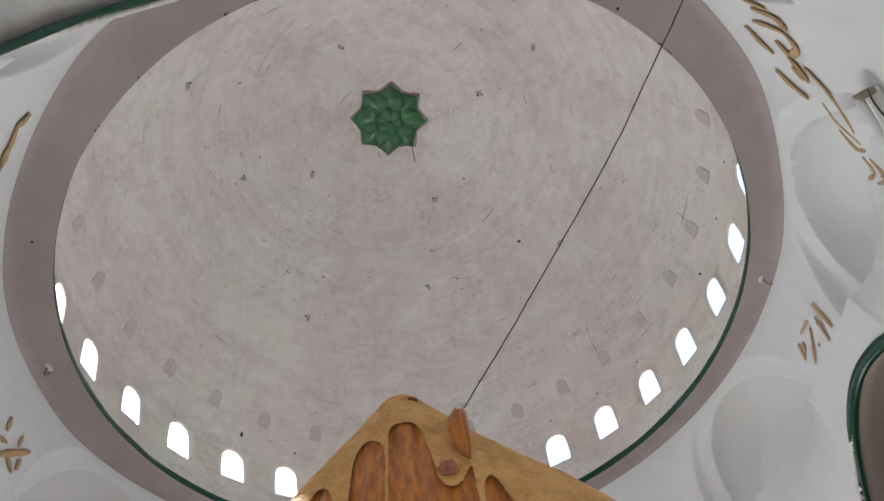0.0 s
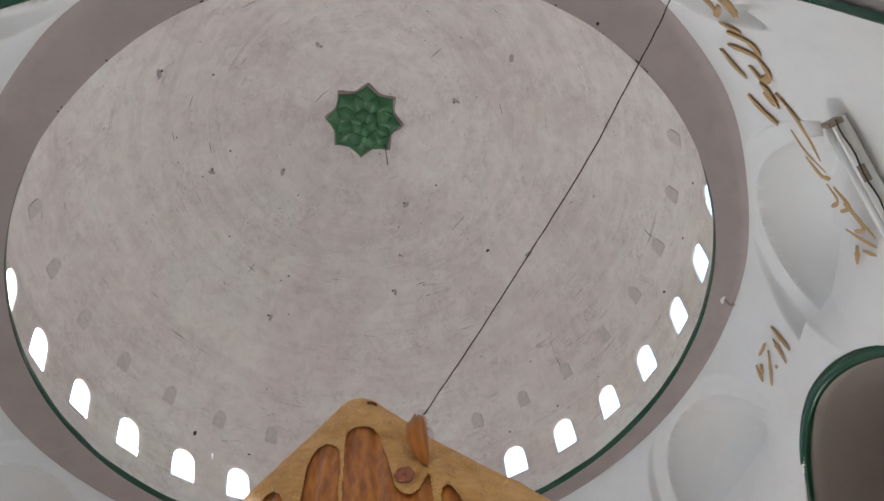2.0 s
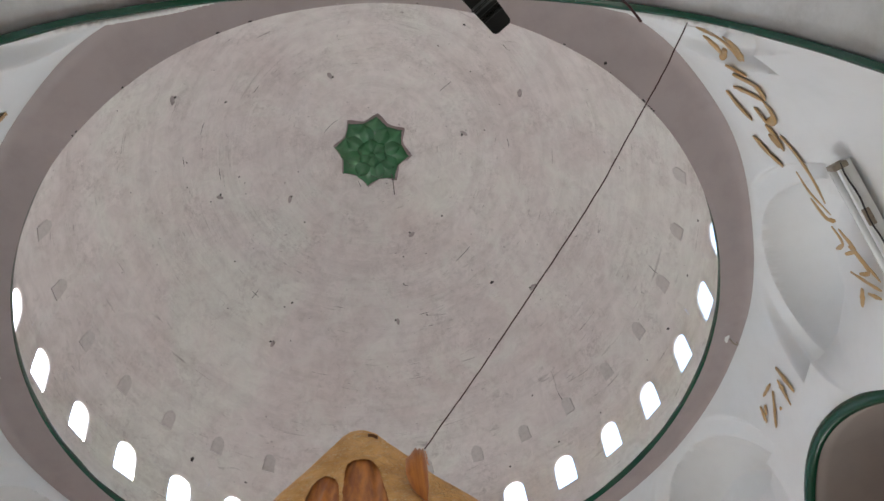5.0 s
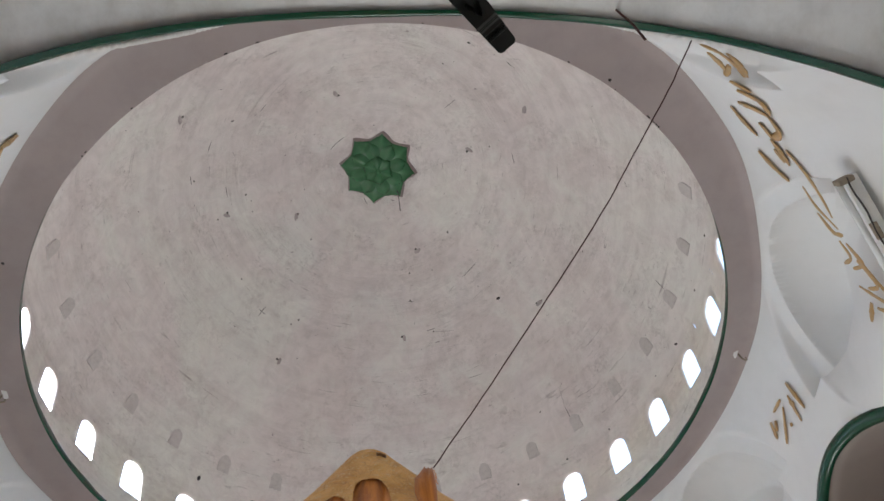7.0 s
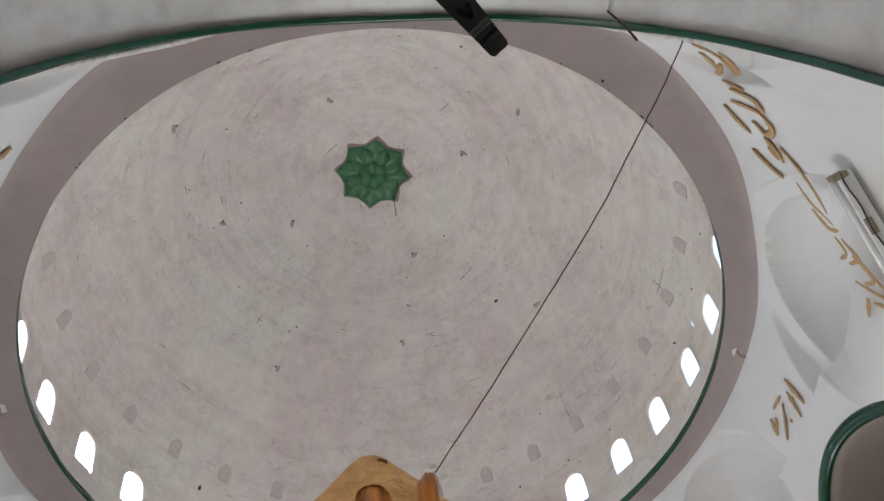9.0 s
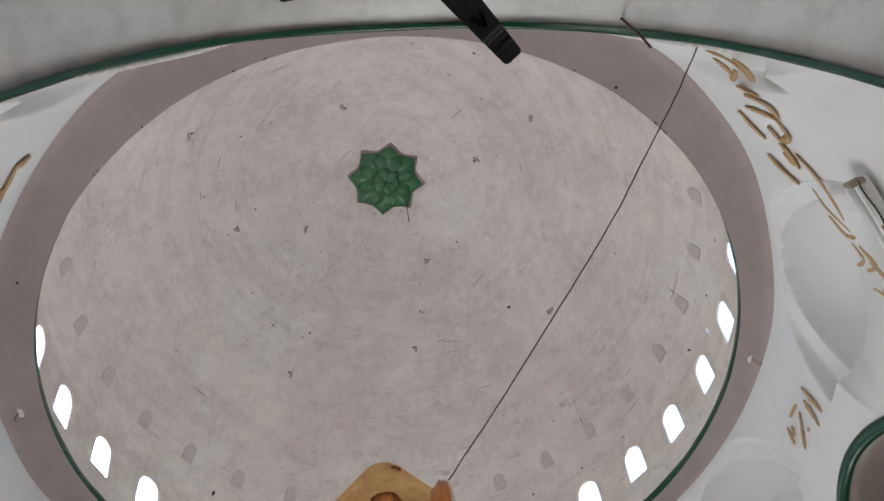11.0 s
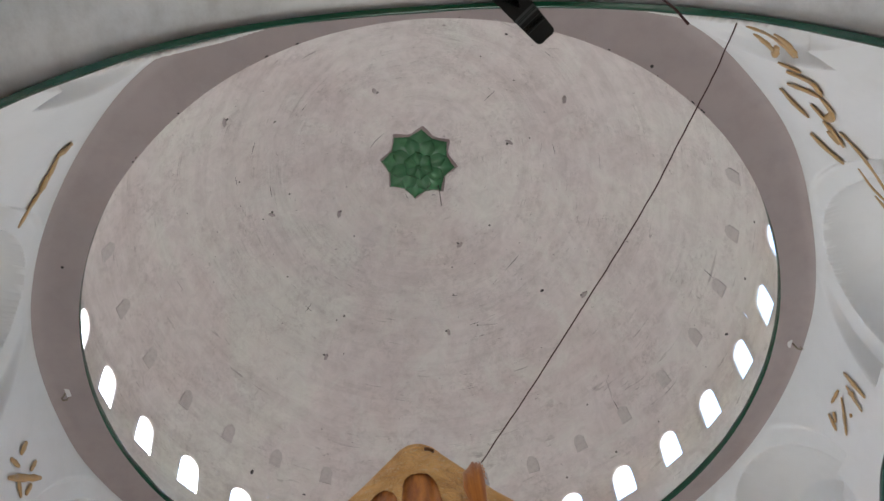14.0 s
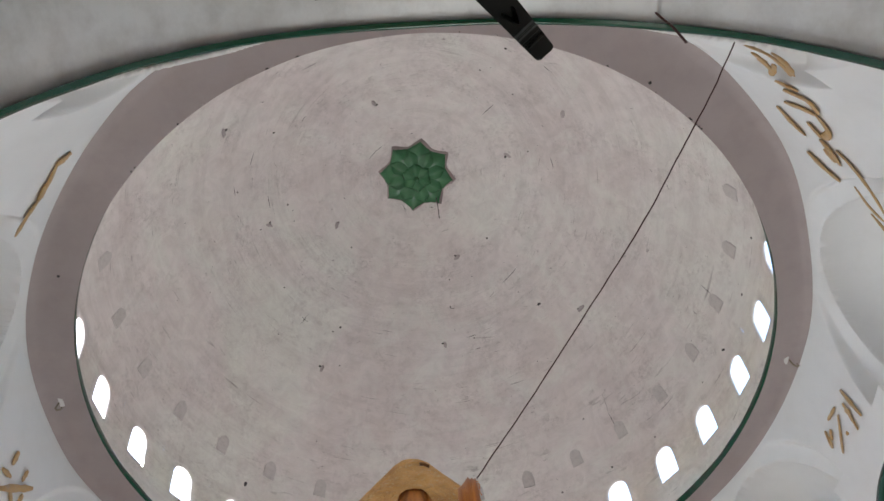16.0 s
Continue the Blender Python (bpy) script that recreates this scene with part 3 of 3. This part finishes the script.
    return P(q.x, q.y, EYE.z + w - 0.012)


def fabric(name, c1, c2, rough, streak_scale, sheen):
    m, nt, b = material(name, c1, rough)
    v = coords(nt)
    mp = nt.nodes.new("ShaderNodeMapping")
    mp.inputs["Scale"].default_value = streak_scale
    nt.links.new(v, mp.inputs[0])
    f = ramp(nt, noise_tex(nt, mp.outputs[0], 1.0, 3, 0.5, 0.0), [(0.35, c1), (0.65, c2)])
    nt.links.new(f, b.inputs["Base Color"])
    b.inputs["Sheen Weight"].default_value = sheen
    bump(nt, b, noise_tex(nt, v, 160, 3, 0.5), 0.3, 0.002)
    return m


# upright dark-to-light streaks paint the shade of the pleats into the orange
M_ORANGE = fabric("orange_satin", (0.34, 0.090, 0.006), (0.60, 0.205, 0.02), 0.42, (60, 60, 1.2), 0.3)


def brocade():
    m, nt, b = material("gold_brocade", (0.55, 0.33, 0.12), 0.45)
    v = coords(nt)
    base = ramp(nt, noise_tex(nt, v, 14, 5, 0.6), [(0.35, (0.60, 0.29, 0.075)), (0.65, (0.80, 0.45, 0.16))])
    mot = ramp(nt, noise_tex(nt, v, 70, 3, 0.5, 1.6), [(0.58, 0.0), (0.66, 1.0)])
    c = mix(nt, math_mul(nt, mot, 0.5), base, (0.76, 0.60, 0.38))
    nt.links.new(c, b.inputs["Base Color"])
    bump(nt, b, noise_tex(nt, v, 22, 5, 0.55, 1.0), 0.8, 0.03)
    return m


M_BROCADE = brocade()
M_HEM = fabric("brown_hem", (0.10, 0.032, 0.006), (0.20, 0.075, 0.015), 0.55, (20, 20, 20), 0.2)
M_ROSEBADGE = plaster("rose_satin", (0.40, 0.13, 0.07), (0.26, 0.08, 0.05), 0.5, 30, 0.4, 0.8)


SLOPE_W = [0.10, 0.45, 0.497, 0.537, 0.571, 0.579, 0.626, 0.668, 0.705, 0.720, 0.728]
SLOPE_L = [-0.27, -0.255, -0.223, -0.195, -0.169, -0.163, -0.124, -0.087, -0.056, -0.044, -0.034]
SLOPE_R = [0.27, 0.252, 0.212, 0.176, 0.136, 0.127, 0.080, 0.044, 0.010, -0.002, -0.014]
# openings in the brocade: height, left edge, right edge
HOLES = [[(0.44, -0.060, 0.040), (0.533, -0.053, 0.022), (0.559, -0.050, 0.019), (0.617, -0.047, 0.011), (0.660, -0.044, 0.002), (0.672, -0.041, -0.004), (0.678, -0.034, -0.010), (0.680, -0.022, -0.020)],
         [(0.44, -0.110, -0.060), (0.558, -0.103, -0.056), (0.618, -0.096, -0.052), (0.640, -0.088, -0.053), (0.650, -0.081, -0.058), (0.655, -0.072, -0.068)],
         [(0.44, -0.170, -0.125), (0.562, -0.157, -0.124), (0.574, -0.151, -0.126), (0.583, -0.145, -0.131), (0.586, -0.139, -0.136)],
         [(0.44, 0.073, 0.150), (0.516, 0.074, 0.109), (0.533, 0.074, 0.102), (0.552, 0.076, 0.095), (0.560, 0.081, 0.091), (0.563, 0.085, 0.087)]]


def cut(u, w):
    """True where the brocade is cut away over the orange cloth."""
    for hole in HOLES:
        hs = [q[0] for q in hole]
        if w < hs[-1] and np.interp(w, hs, [q[1] for q in hole]) < u < np.interp(w, hs, [q[2] for q in hole]):
            return True
    return 0.010 < u < 0.064 and w < 0.556 + 0.02 * ((u - 0.036) / 0.022) ** 2


def build_canopy():
    root = empty("draped_canopy", cloth_point(0, 0, FLOOR - EYE.z + 0.005))
    tagged(root, "tall canopy draped in orange satin and gold brocade cloth", "canopy")
    org = root.location

    def shell(w_list, n, extra, pleat):
        rows = []
        for w in w_list:
            row = []
            for i in range(n):
                f = math.tau * i / n
                left, right = np.interp(w, SLOPE_W, SLOPE_L), np.interp(w, SLOPE_W, SLOPE_R)
                r = (right - left) / 2 * (1 if w < 0.728 else max(0.0, (0.732 - w) / 0.004)) + extra
                k = smooth01((0.72 - w) / 0.08)
                r += pleat * k * (0.6 * math.sin(26 * f + 2 * math.sin(3 * f)) + 0.4 * math.sin(57 * f + w * 9)) * (0.5 + (0.72 - w) * 2)
                r *= 1 + 0.06 * k * noise.noise(Vector((math.cos(f) * 3, math.sin(f) * 3, w * 9)))
                lop = (right + left) / 2
                uu = r * math.cos(f) + lop
                fold = pleat * k * (math.sin(uu * 150 + 1.5 * math.sin(uu * 40) + w * 4) + 0.5 * math.sin(uu * 330 - w * 7))
                row.append((uu, r * 0.30 * math.sin(f) + fold * 0.9 + (0.001 if extra < 0.002 else -0.003 * (1 if math.sin(f) < 0 else -1)), w))
            rows.append(row)
        return rows

    ws = list(np.linspace(0.728, 0.42, 100)) + [0.1, -0.2, FLOOR - EYE.z + 0.007]
    bm = bmesh.new()
    rows = shell(ws, 360, 0.0015, 0.0030)
    sheet(bm, [[cloth_point(*q) - org for q in r] for r in rows], closed=True)
    part("satin_cloth", bm, M_ORANGE, root, "pleated orange satin")
    ws = list(np.linspace(0.73, 0.44, 170))
    n = 720
    rows = shell(ws, n, 0.0045, 0.0004)
    bm = bmesh.new()
    vs = {}

    def vert(j, i):
        if (j, i) not in vs:
            vs[j, i] = bm.verts.new(cloth_point(*rows[j][i]) - org)
        return vs[j, i]

    for j in range(len(ws) - 1):
        for i in range(n):
            u, dep, w = rows[j][i]
            k = CLOTH_D / (CLOTH_D + dep)
            if dep < 0.02 and cut(u * k, w * k):
                continue
            i2 = (i + 1) % n
            bm.faces.new((vert(j, i), vert(j + 1, i), vert(j + 1, i2), vert(j, i2)))
    for _ in range(3):
        edge = [v for v in bm.verts if any(len(e.link_faces) == 1 for e in v.link_edges)]
        bmesh.ops.smooth_vert(bm, verts=edge, factor=0.5, use_axis_x=True, use_axis_y=True, use_axis_z=True)
    ob = part("brocade_cover", bm, M_BROCADE, root, "gold brocade with scalloped cut-outs")
    so = ob.modifiers.new("thick", "SOLIDIFY")
    so.thickness, so.offset = 0.002, 1

    # upright fold of orange cloth beside the peak
    pts = [(0.042, 0.672), (0.050, 0.682), (0.058, 0.692), (0.0605, 0.688), (0.0635, 0.692), (0.066, 0.687), (0.0685, 0.690), (0.0705, 0.675), (0.0715, 0.65),
           (0.070, 0.62), (0.066, 0.595), (0.056, 0.604), (0.046, 0.622), (0.040, 0.645)]
    bm = bmesh.new()
    cu = sum(p[0] for p in pts) / len(pts)
    cw = sum(p[1] for p in pts) / len(pts)

    def ear(s, dep, wave):
        kk = (CLOTH_D + dep) / CLOTH_D
        return [cloth_point((cu + (u - cu) * s) * kk, dep + wave * math.sin(u * 420), (cw + (w - cw) * s) * kk) - org for u, w in pts]

    back = ear(0.98, -0.052, 0.0)
    rings = [ear(1.0, -0.056, 0.001), ear(0.97, -0.060, 0.002), ear(0.6, -0.064, 0.0015), ear(0.25, -0.066, 0.0005)]
    v = sheet(bm, [back] + rings, closed=True)
    bm.faces.new(v[0][::-1])
    bm.faces.new(v[-1])
    bmesh.ops.recalc_face_normals(bm, faces=bm.faces[:])
    part("folded_satin", bm, M_ORANGE, root, "upright fold of orange satin")

    # frayed threads at the edge of the fold, a tucked corner at the peak, a rolled hem down the slope
    for j in range(6):
        bm = bmesh.new()
        q0 = Vector(((0.0700 + 0.0006 * (j % 3)) * 0.925, -0.056, (0.684 - 0.0042 * j) * 0.925))
        q1 = q0 + Vector((0.0018 + 0.0010 * (j % 2), 0.0, -0.0025 - 0.001 * (j % 3)))
        tube(bm, [cloth_point(*q0) - org, cloth_point(*((q0 + q1) / 2 + Vector((0, 0, 0.0006)))) - org, cloth_point(*q1) - org], 0.0014, 5)
        part("thread", bm, M_ORANGE, root, "frayed satin thread")
    bm = bmesh.new()
    tube(bm, [cloth_point(u, -0.026, w) - org for u, w in ((-0.010, 0.700), (-0.004, 0.699), (0.003, 0.694))], 0.0065, 8, 0.5)
    part("tucked_corner", bm, M_HEM, root, "dark tucked corner")
    bm = bmesh.new()
    tube(bm, [cloth_point(float(np.interp(w, SLOPE_W, SLOPE_R)) * 0.975 - 0.004, -0.016 - 0.02 * (0.62 - w), w - 0.006) - org for w in np.linspace(0.61, 0.46, 24)], 0.006, 8, 0.6,
         taper=lambda f: 0.35 + 0.65 * f)
    part("rolled_hem", bm, M_HEM, root, "rolled brown hem")

    # rose badge on the tongue of brocade
    dep = -0.065
    k = (CLOTH_D + dep) / CLOTH_D
    cu, cw = 0.033 * k, 0.587 * k
    for j in range(6):
        bm = bmesh.new()
        r = 0.0085
        f = math.tau * j / 6
        bmesh.ops.create_uvsphere(bm, u_segments=10, v_segments=6, radius=0.013)
        bmesh.ops.scale(bm, verts=bm.verts[:], vec=(1, 0.4, 0.8))
        bmesh.ops.translate(bm, verts=bm.verts[:], vec=cloth_point(cu + r * math.cos(f) * 0.8, dep, cw + r * math.sin(f) * 0.8) - org)
        part("rose_petal", bm, M_ROSEBADGE, root, "dull red fabric rose")


build_canopy()


# ---- string from the canopy to the near arch, red flex on the vault ----
HOLD = Vector((0.159, -1.252, -1.515))
s0, s1 = HOLD + Vector((-0.048, 0.691, 0.638)), HOLD + Vector((0.417, 0.252, 0.885))
bm = bmesh.new()
pts = []
for i in range(61):
    f = i / 60
    sag = float(np.interp(f, [0, 0.19, 0.39, 0.54, 0.64, 0.82, 0.908, 1], [0, -0.016, -0.026, -0.033, -0.034, -0.0215, -0.0155, 0]))
    pts.append(P(*(s0.lerp(s1, f) + Vector((0.0012 * noise.noise(Vector((f * 25, 0, 0))), 0, sag)))))
tube(bm, pts, 0.0020, 6)
tagged(mesh_object("string", bm, M_WIRE), "thin dark string tied from the canopy to the arch", "string")

bm = bmesh.new()
w1 = Vector((0.157, -1.249, -1.522)) + 1.05 * Vector((0.3524, 0.2292, 0.9074))
w0 = Vector((0.157, -1.249, -1.522)) + 1.10 * Vector((0.3331, 0.2043, 0.9205))
w00 = w0 + (w0 - w1) * 2.2 + Vector((0, 0, 0.03))
tube(bm, [P(*w) for w in (w1 + Vector((0.006, 0.01, -0.006)), w1, (w1 + w0) / 2 + Vector((0.002, 0, 0)), w0, (w0 + w00) / 2, w00)], 0.004, 6)
tagged(mesh_object("red_flex", bm, M_WIRE), "dark red electric flex on the vault plaster", "cable")


# ---- ceiling fan in the near vault, at rest ----
def build_fan():
    tip = HOLD + Vector((0.196, 0.256, 1.06))
    out = Vector((0.545, 0.839, 0)).normalized()
    reach = 0.44
    hub = P(*tip) - out * reach
    root = empty("ceiling_fan", hub)
    tagged(root, "black ceiling fan with grey printed bands on its blades", "ceiling fan")
    first = math.atan2(out.y, out.x)
    crown = RIM_Z + U * (ARCH_TOP + 0.004) - hub.z

    def lathe(prof, n=32):
        bm = bmesh.new()
        vs = sheet(bm, [[Vector((r * math.cos(math.tau * i / n), r * math.sin(math.tau * i / n), z)) for i in range(n)] for r, z in prof], closed=True)
        bm.faces.new(vs[0][::-1])
        bm.faces.new(vs[-1])
        bmesh.ops.recalc_face_normals(bm, faces=bm.faces[:])
        return bm

    part("motor", lathe([(0.020, -0.030), (0.052, -0.026), (0.064, -0.010), (0.064, 0.020), (0.045, 0.034), (0.016, 0.038)]), M_BLACK, root)
    part("rod", lathe([(0.009, 0.036), (0.009, crown)], 12), M_DARK, root)
    part("rose_cup", lathe([(0.014, crown - 0.045), (0.034, crown - 0.030), (0.040, crown)], 20), M_BLACK, root)

    def half(x):
        return 0.034 + 0.022 * (reach - x) / reach

    for k in range(3):
        turn = Matrix.Rotation(first + k * math.tau / 3, 3, "Z")

        def at(x, s, z):
            """Along the blade, across in half widths, height; the blade is pitched a little."""
            return turn @ Vector((x, s * half(x), z + 0.004 * s))

        bm = bmesh.new()
        rows = []
        rad = 0.016
        xs = [0.12, 0.2, 0.3, reach - 0.06] + [reach - rad + rad * math.sin(radians(d)) for d in range(0, 91, 10)]
        for x in xs:
            d = max(0.0, x - (reach - rad))
            inset = rad - math.sqrt(max(0.0, rad * rad - d * d))
            lim = 1 - inset / half(x)
            rows.append([at(x, lim * (i / 5 - 1), -0.002 + 0.003 * (1 - (i / 5 - 1) ** 2)) for i in range(11)])
        sheet(bm, rows)
        bmesh.ops.solidify(bm, geom=bm.faces[:], thickness=0.003)
        bmesh.ops.recalc_face_normals(bm, faces=bm.faces[:])
        blade = part("blade", bm, M_BLACK, root)
        bm = bmesh.new()
        tube(bm, [turn @ Vector((x, 0, z)) for x, z in ((0.05, 0.0), (0.09, 0.006), (0.13, 0.004), (0.17, 0.003))], 0.014, 8, 0.3)
        part("blade_bracket", bm, M_DARK, root)

        def print_on(name, x0, x1, a, b, label):
            bm = bmesh.new()
            sheet(bm, [[at(x, a + (b - a) * i / 6, -0.0052 + 0.003 * (1 - (a + (b - a) * i / 6) ** 2)) for i in range(7)] for x in (x0, (x0 + x1) / 2, x1)])
            bmesh.ops.solidify(bm, geom=bm.faces[:], thickness=0.0004)
            part(name, bm, M_GREYPRINT, blade, label)

        for x0, x1 in ((0.053, 0.0545), (0.078, 0.0795), (0.092, 0.099), (0.102, 0.104), (0.107, 0.116)):
            print_on("printed_band", reach - x1, reach - x0, -0.97, 0.97, "grey printed band")

        def disc(x, y, r, thin, sq=1.0):
            bm = bmesh.new()
            n = 14
            sheet(bm, [[turn @ Vector((x + q * math.cos(math.tau * i / n) * sq, y + q * math.sin(math.tau * i / n), -0.0060 + 0.003 * (1 - (y / half(x)) ** 2) + 0.004 * y / half(x))) for i in range(n)] for q in (r, r - thin)], closed=True)
            bmesh.ops.solidify(bm, geom=bm.faces[:], thickness=0.0004)
            bmesh.ops.recalc_face_normals(bm, faces=bm.faces[:])
            part("printed_ring", bm, M_GREYPRINT, blade, "grey printed ring")

        for j in range(5):
            y = -0.030 + 0.015 * j
            disc(reach - 0.0665, y, 0.0070, 0.0030)
        # scrolled ornament further in
        for j in range(9):
            disc(reach - 0.152 - 0.010 * (j // 2), (-1 if j % 2 else 1) * (0.004 + 0.0035 * (j // 2)), 0.0072, 0.0030, 1.2)
        bm = bmesh.new()
        tri = [turn @ Vector((reach - 0.132, 0, -0.0036)), turn @ Vector((reach - 0.150, 0.007, -0.0036)), turn @ Vector((reach - 0.150, -0.007, -0.0036))]
        bm.faces.new([bm.verts.new(p) for p in tri])
        bmesh.ops.solidify(bm, geom=bm.faces[:], thickness=0.0004)
        part("printed_point", bm, M_GREYPRINT, blade, "grey printed point")


build_fan()


# ---- pegs and nails ----
def blob(a_deg, r, z, size, mat, name, label, cat, group, seed, stretch=1.0):
    rnd = random.Random(seed)
    bm = bmesh.new()
    bmesh.ops.create_icosphere(bm, subdivisions=1, radius=1.0)
    for v in bm.verts:
        v.co *= 1 + 0.35 * noise.noise(v.co * 1.7 + Vector((seed, 0, 0)))
    bmesh.ops.scale(bm, verts=bm.verts[:], vec=(size, size * stretch, size * 0.35))
    ob = mesh_object(name, bm, mat)
    return tagged(ob, label, cat, group)


def dome_frame(a, z):
    slope = (dome_r(z + 0.004) - dome_r(z - 0.004)) / 0.008
    nrm = Vector((math.cos(a), math.sin(a), -slope)).normalized()
    return polar(a, dome_r(z), z), nrm


def dome_mark(k, a_deg, z, size, stretch):
    p, nrm = dome_frame(radians(a_deg), z)
    ob = blob(a_deg, 0, z, size, M_DARK if stretch < 2 else M_SMUDGE, "plaster_chip", "small dark chip in the dome plaster", "plaster chip", "chips in the dome plaster", k, stretch)
    ob.matrix_world = Matrix.Translation(p) @ nrm.to_track_quat("Z", "Y").to_matrix().to_4x4() @ Matrix.Rotation(k * 1.3, 4, "Z")


def dome_scratch(k, a0, z0, a1, z1):
    a1 = a0 + (a1 - a0 + 180) % 360 - 180
    p, nrm = dome_frame(radians(a0), z0)
    bm = bmesh.new()
    pts = []
    for i in range(9):
        f = i / 8
        z = z0 + (z1 - z0) * f
        q, n = dome_frame(radians(a0 + (a1 - a0) * f), z)
        side = n.cross(Vector((0, 0, 1)))
        pts.append(q - n * 0.0015 + side * 0.006 * noise.noise(Vector((f * 3, k * 2.7, 0))) - p)
    tube(bm, pts, 0.0030, 6, 0.5, nrm, taper=lambda f: 0.25 + 0.75 * math.sin(math.pi * (0.05 + 0.9 * f)))
    ob = mesh_object("plaster_scratch", bm, M_SMUDGE if k % 3 == 1 else M_DARK)
    ob.location = p
    tagged(ob, "thin dark scratch in the dome plaster", "plaster scratch", "scratches in the dome plaster")


CHIPS_HIGH = [(-104, 1.599, 9), (-5, 1.59, 9), (-6, 1.535, 4), (-20, 1.373, 10), (-141, 1.415, 4), (-178, 1.41, 8), (-178, 1.377, 4), (164, 1.59, 9), (147, 1.58, 4), (-173, 1.488, 5),
              (76, 1.587, 9), (85, 1.539, 4), (73, 1.524, 3), (88, 1.456, 3), (53, 1.584, 5), (-50, 1.346, 6), (-52, 1.479, 3), (-35, 1.482, 4)]
CHIPS_MID = [(-142, 1.21, 10), (-162, 1.314, 3), (-170, 1.305, 3), (159, 1.341, 4), (133, 1.341, 4), (135, 1.314, 4), (151, 1.185, 3), (134, 1.153, 8), (129, 1.194, 3), (45, 1.17, 10),
             (55, 1.309, 6), (93, 1.323, 8), (82, 1.321, 4)]
PEG_HOLES = [(61.5, 0.755, 3), (60.0, 0.469, 5), (72.2, 0.475, 5), (143.2, 0.49, 7), (48.6, 0.46, 4), (33.1, 0.465, 3), (24.9, 0.461, 5), (13.0, 0.478, 5), (1.3, 0.476, 5), (131.0, 0.479, 4)]
for k, (a, z, size) in enumerate(CHIPS_HIGH + CHIPS_MID + PEG_HOLES):
    if size >= 8:
        dome_mark(3 * k, a, z, 0.0026 * size, 2.1)
        dome_mark(3 * k + 1, a + 0.8, z + 0.006, 0.0014 * size, 1.4)
    else:
        dome_mark(3 * k + 2, a, z, 0.0024 * size, 1.0 + 0.8 * (k % 3 == 1))
# from azimuth and height to azimuth and height
SCRATCHES = [(-166.6, 1.428, -171.6, 1.429), (-0.2, 1.301, 5.6, 1.3), (147.6, 1.301, 144.6, 1.297), (145.9, 1.321, 146.4, 1.278), (54.4, 0.8, 55.5, 0.698), (55.5, 0.698, 55.4, 0.624),
             (52.7, 1.464, 62.1, 1.455), (82.5, 1.322, 74.6, 1.294), (-2.5, 1.47, 2.1, 1.466), (-35.5, 1.59, -36.3, 1.55), (-38.3, 1.287, -36.5, 1.249), (-35.6, 1.306, -38.0, 1.306),
             (-144.4, 1.67, -122.0, 1.675), (-177.9, 0.92, 178.8, 0.928), (17.9, 0.712, 18.0, 0.65), (27.0, 1.686, 11.2, 1.684), (39.8, 1.689, 29.9, 1.687), (80.9, 1.686, 75.8, 1.684),
             (126.1, 1.688, 118.3, 1.683), (150.3, 0.876, 145.4, 0.872)]
for k, sc in enumerate(SCRATCHES):
    dome_scratch(k, *sc)
rnd = random.Random(11)
for k in range(34):
    a = rnd.uniform(-180, 180)
    z = DOME_MID + DOME_H * math.sin(radians(rnd.uniform(22, 80)))
    dome_mark(200 + k, a, z, rnd.choice([0.004, 0.005, 0.006]), rnd.choice([1.0, 1.3, 2.6]))
for k in range(8):
    a, z = rnd.uniform(-180, 180), DOME_MID + DOME_H * math.sin(radians(rnd.uniform(40, 74)))
    dome_scratch(300 + k, a, z, a + rnd.uniform(1, 5), z + rnd.uniform(-0.01, 0.01))


def build_hook(a_deg, r):
    a = radians(a_deg)
    p = polar(a, r, -0.004)
    root = empty("ceiling_hook", p)
    tagged(root, "small bent iron hook in a chipped hole of the soffit", "hook", "hooks in the soffit")
    bm = bmesh.new()
    bmesh.ops.create_circle(bm, cap_ends=True, segments=9, radius=0.034)
    for v in bm.verts:
        v.co *= 1 + 0.4 * noise.noise(v.co * 40 + Vector((a_deg, 0, 0)))
    for f in bm.faces:
        f.normal_flip()
    bmesh.ops.translate(bm, verts=bm.verts[:], vec=(0, 0, 0.004))
    bmesh.ops.solidify(bm, geom=bm.faces[:], thickness=0.004)
    part("chipped_plaster", bm, M_WALL, root, "pale chipped plaster", smooth=False)
    bm = bmesh.new()
    tube(bm, [Vector((0, 0, 0.01)), Vector((0, 0, -0.04)), Vector((0.012, 0.004, -0.055)), Vector((0.030, 0.010, -0.048)), Vector((0.028, 0.008, -0.03))], 0.005, 8)
    part("hook", bm, M_RUST, root)


build_hook(9.4, 1.063)
build_hook(-167.8, 1.077)
for k, (a, r) in enumerate([(-144.9, 1.1), (-145.9, 1.12), (-147.4, 1.087), (-144.9, 1.057), (-24.9, 1.112), (-48.7, 1.019)]):
    ob = blob(a, r, 0, 0.009, M_DARK, "nail_hole", "small dark nail hole in the mauve soffit", "nail hole", "nail holes in the soffit", 70 + k)
    ob.location = polar(radians(a), r, -0.001)

rnd = random.Random(5)
for k in range(26):
    a = rnd.uniform(-130, -35)
    ob = blob(a, 1.006, 0, rnd.uniform(0.0025, 0.005), M_DARK if k % 2 else M_SMUDGE, "paint_chip", "small dark chip on the edge of the mauve soffit", "paint chip", "chips on the soffit edge", 400 + k, rnd.uniform(1.0, 3.5))
    ob.matrix_world = Matrix.Translation(polar(radians(a), 1.0085, -0.0008)) @ Matrix.Rotation(radians(a), 4, "Z")
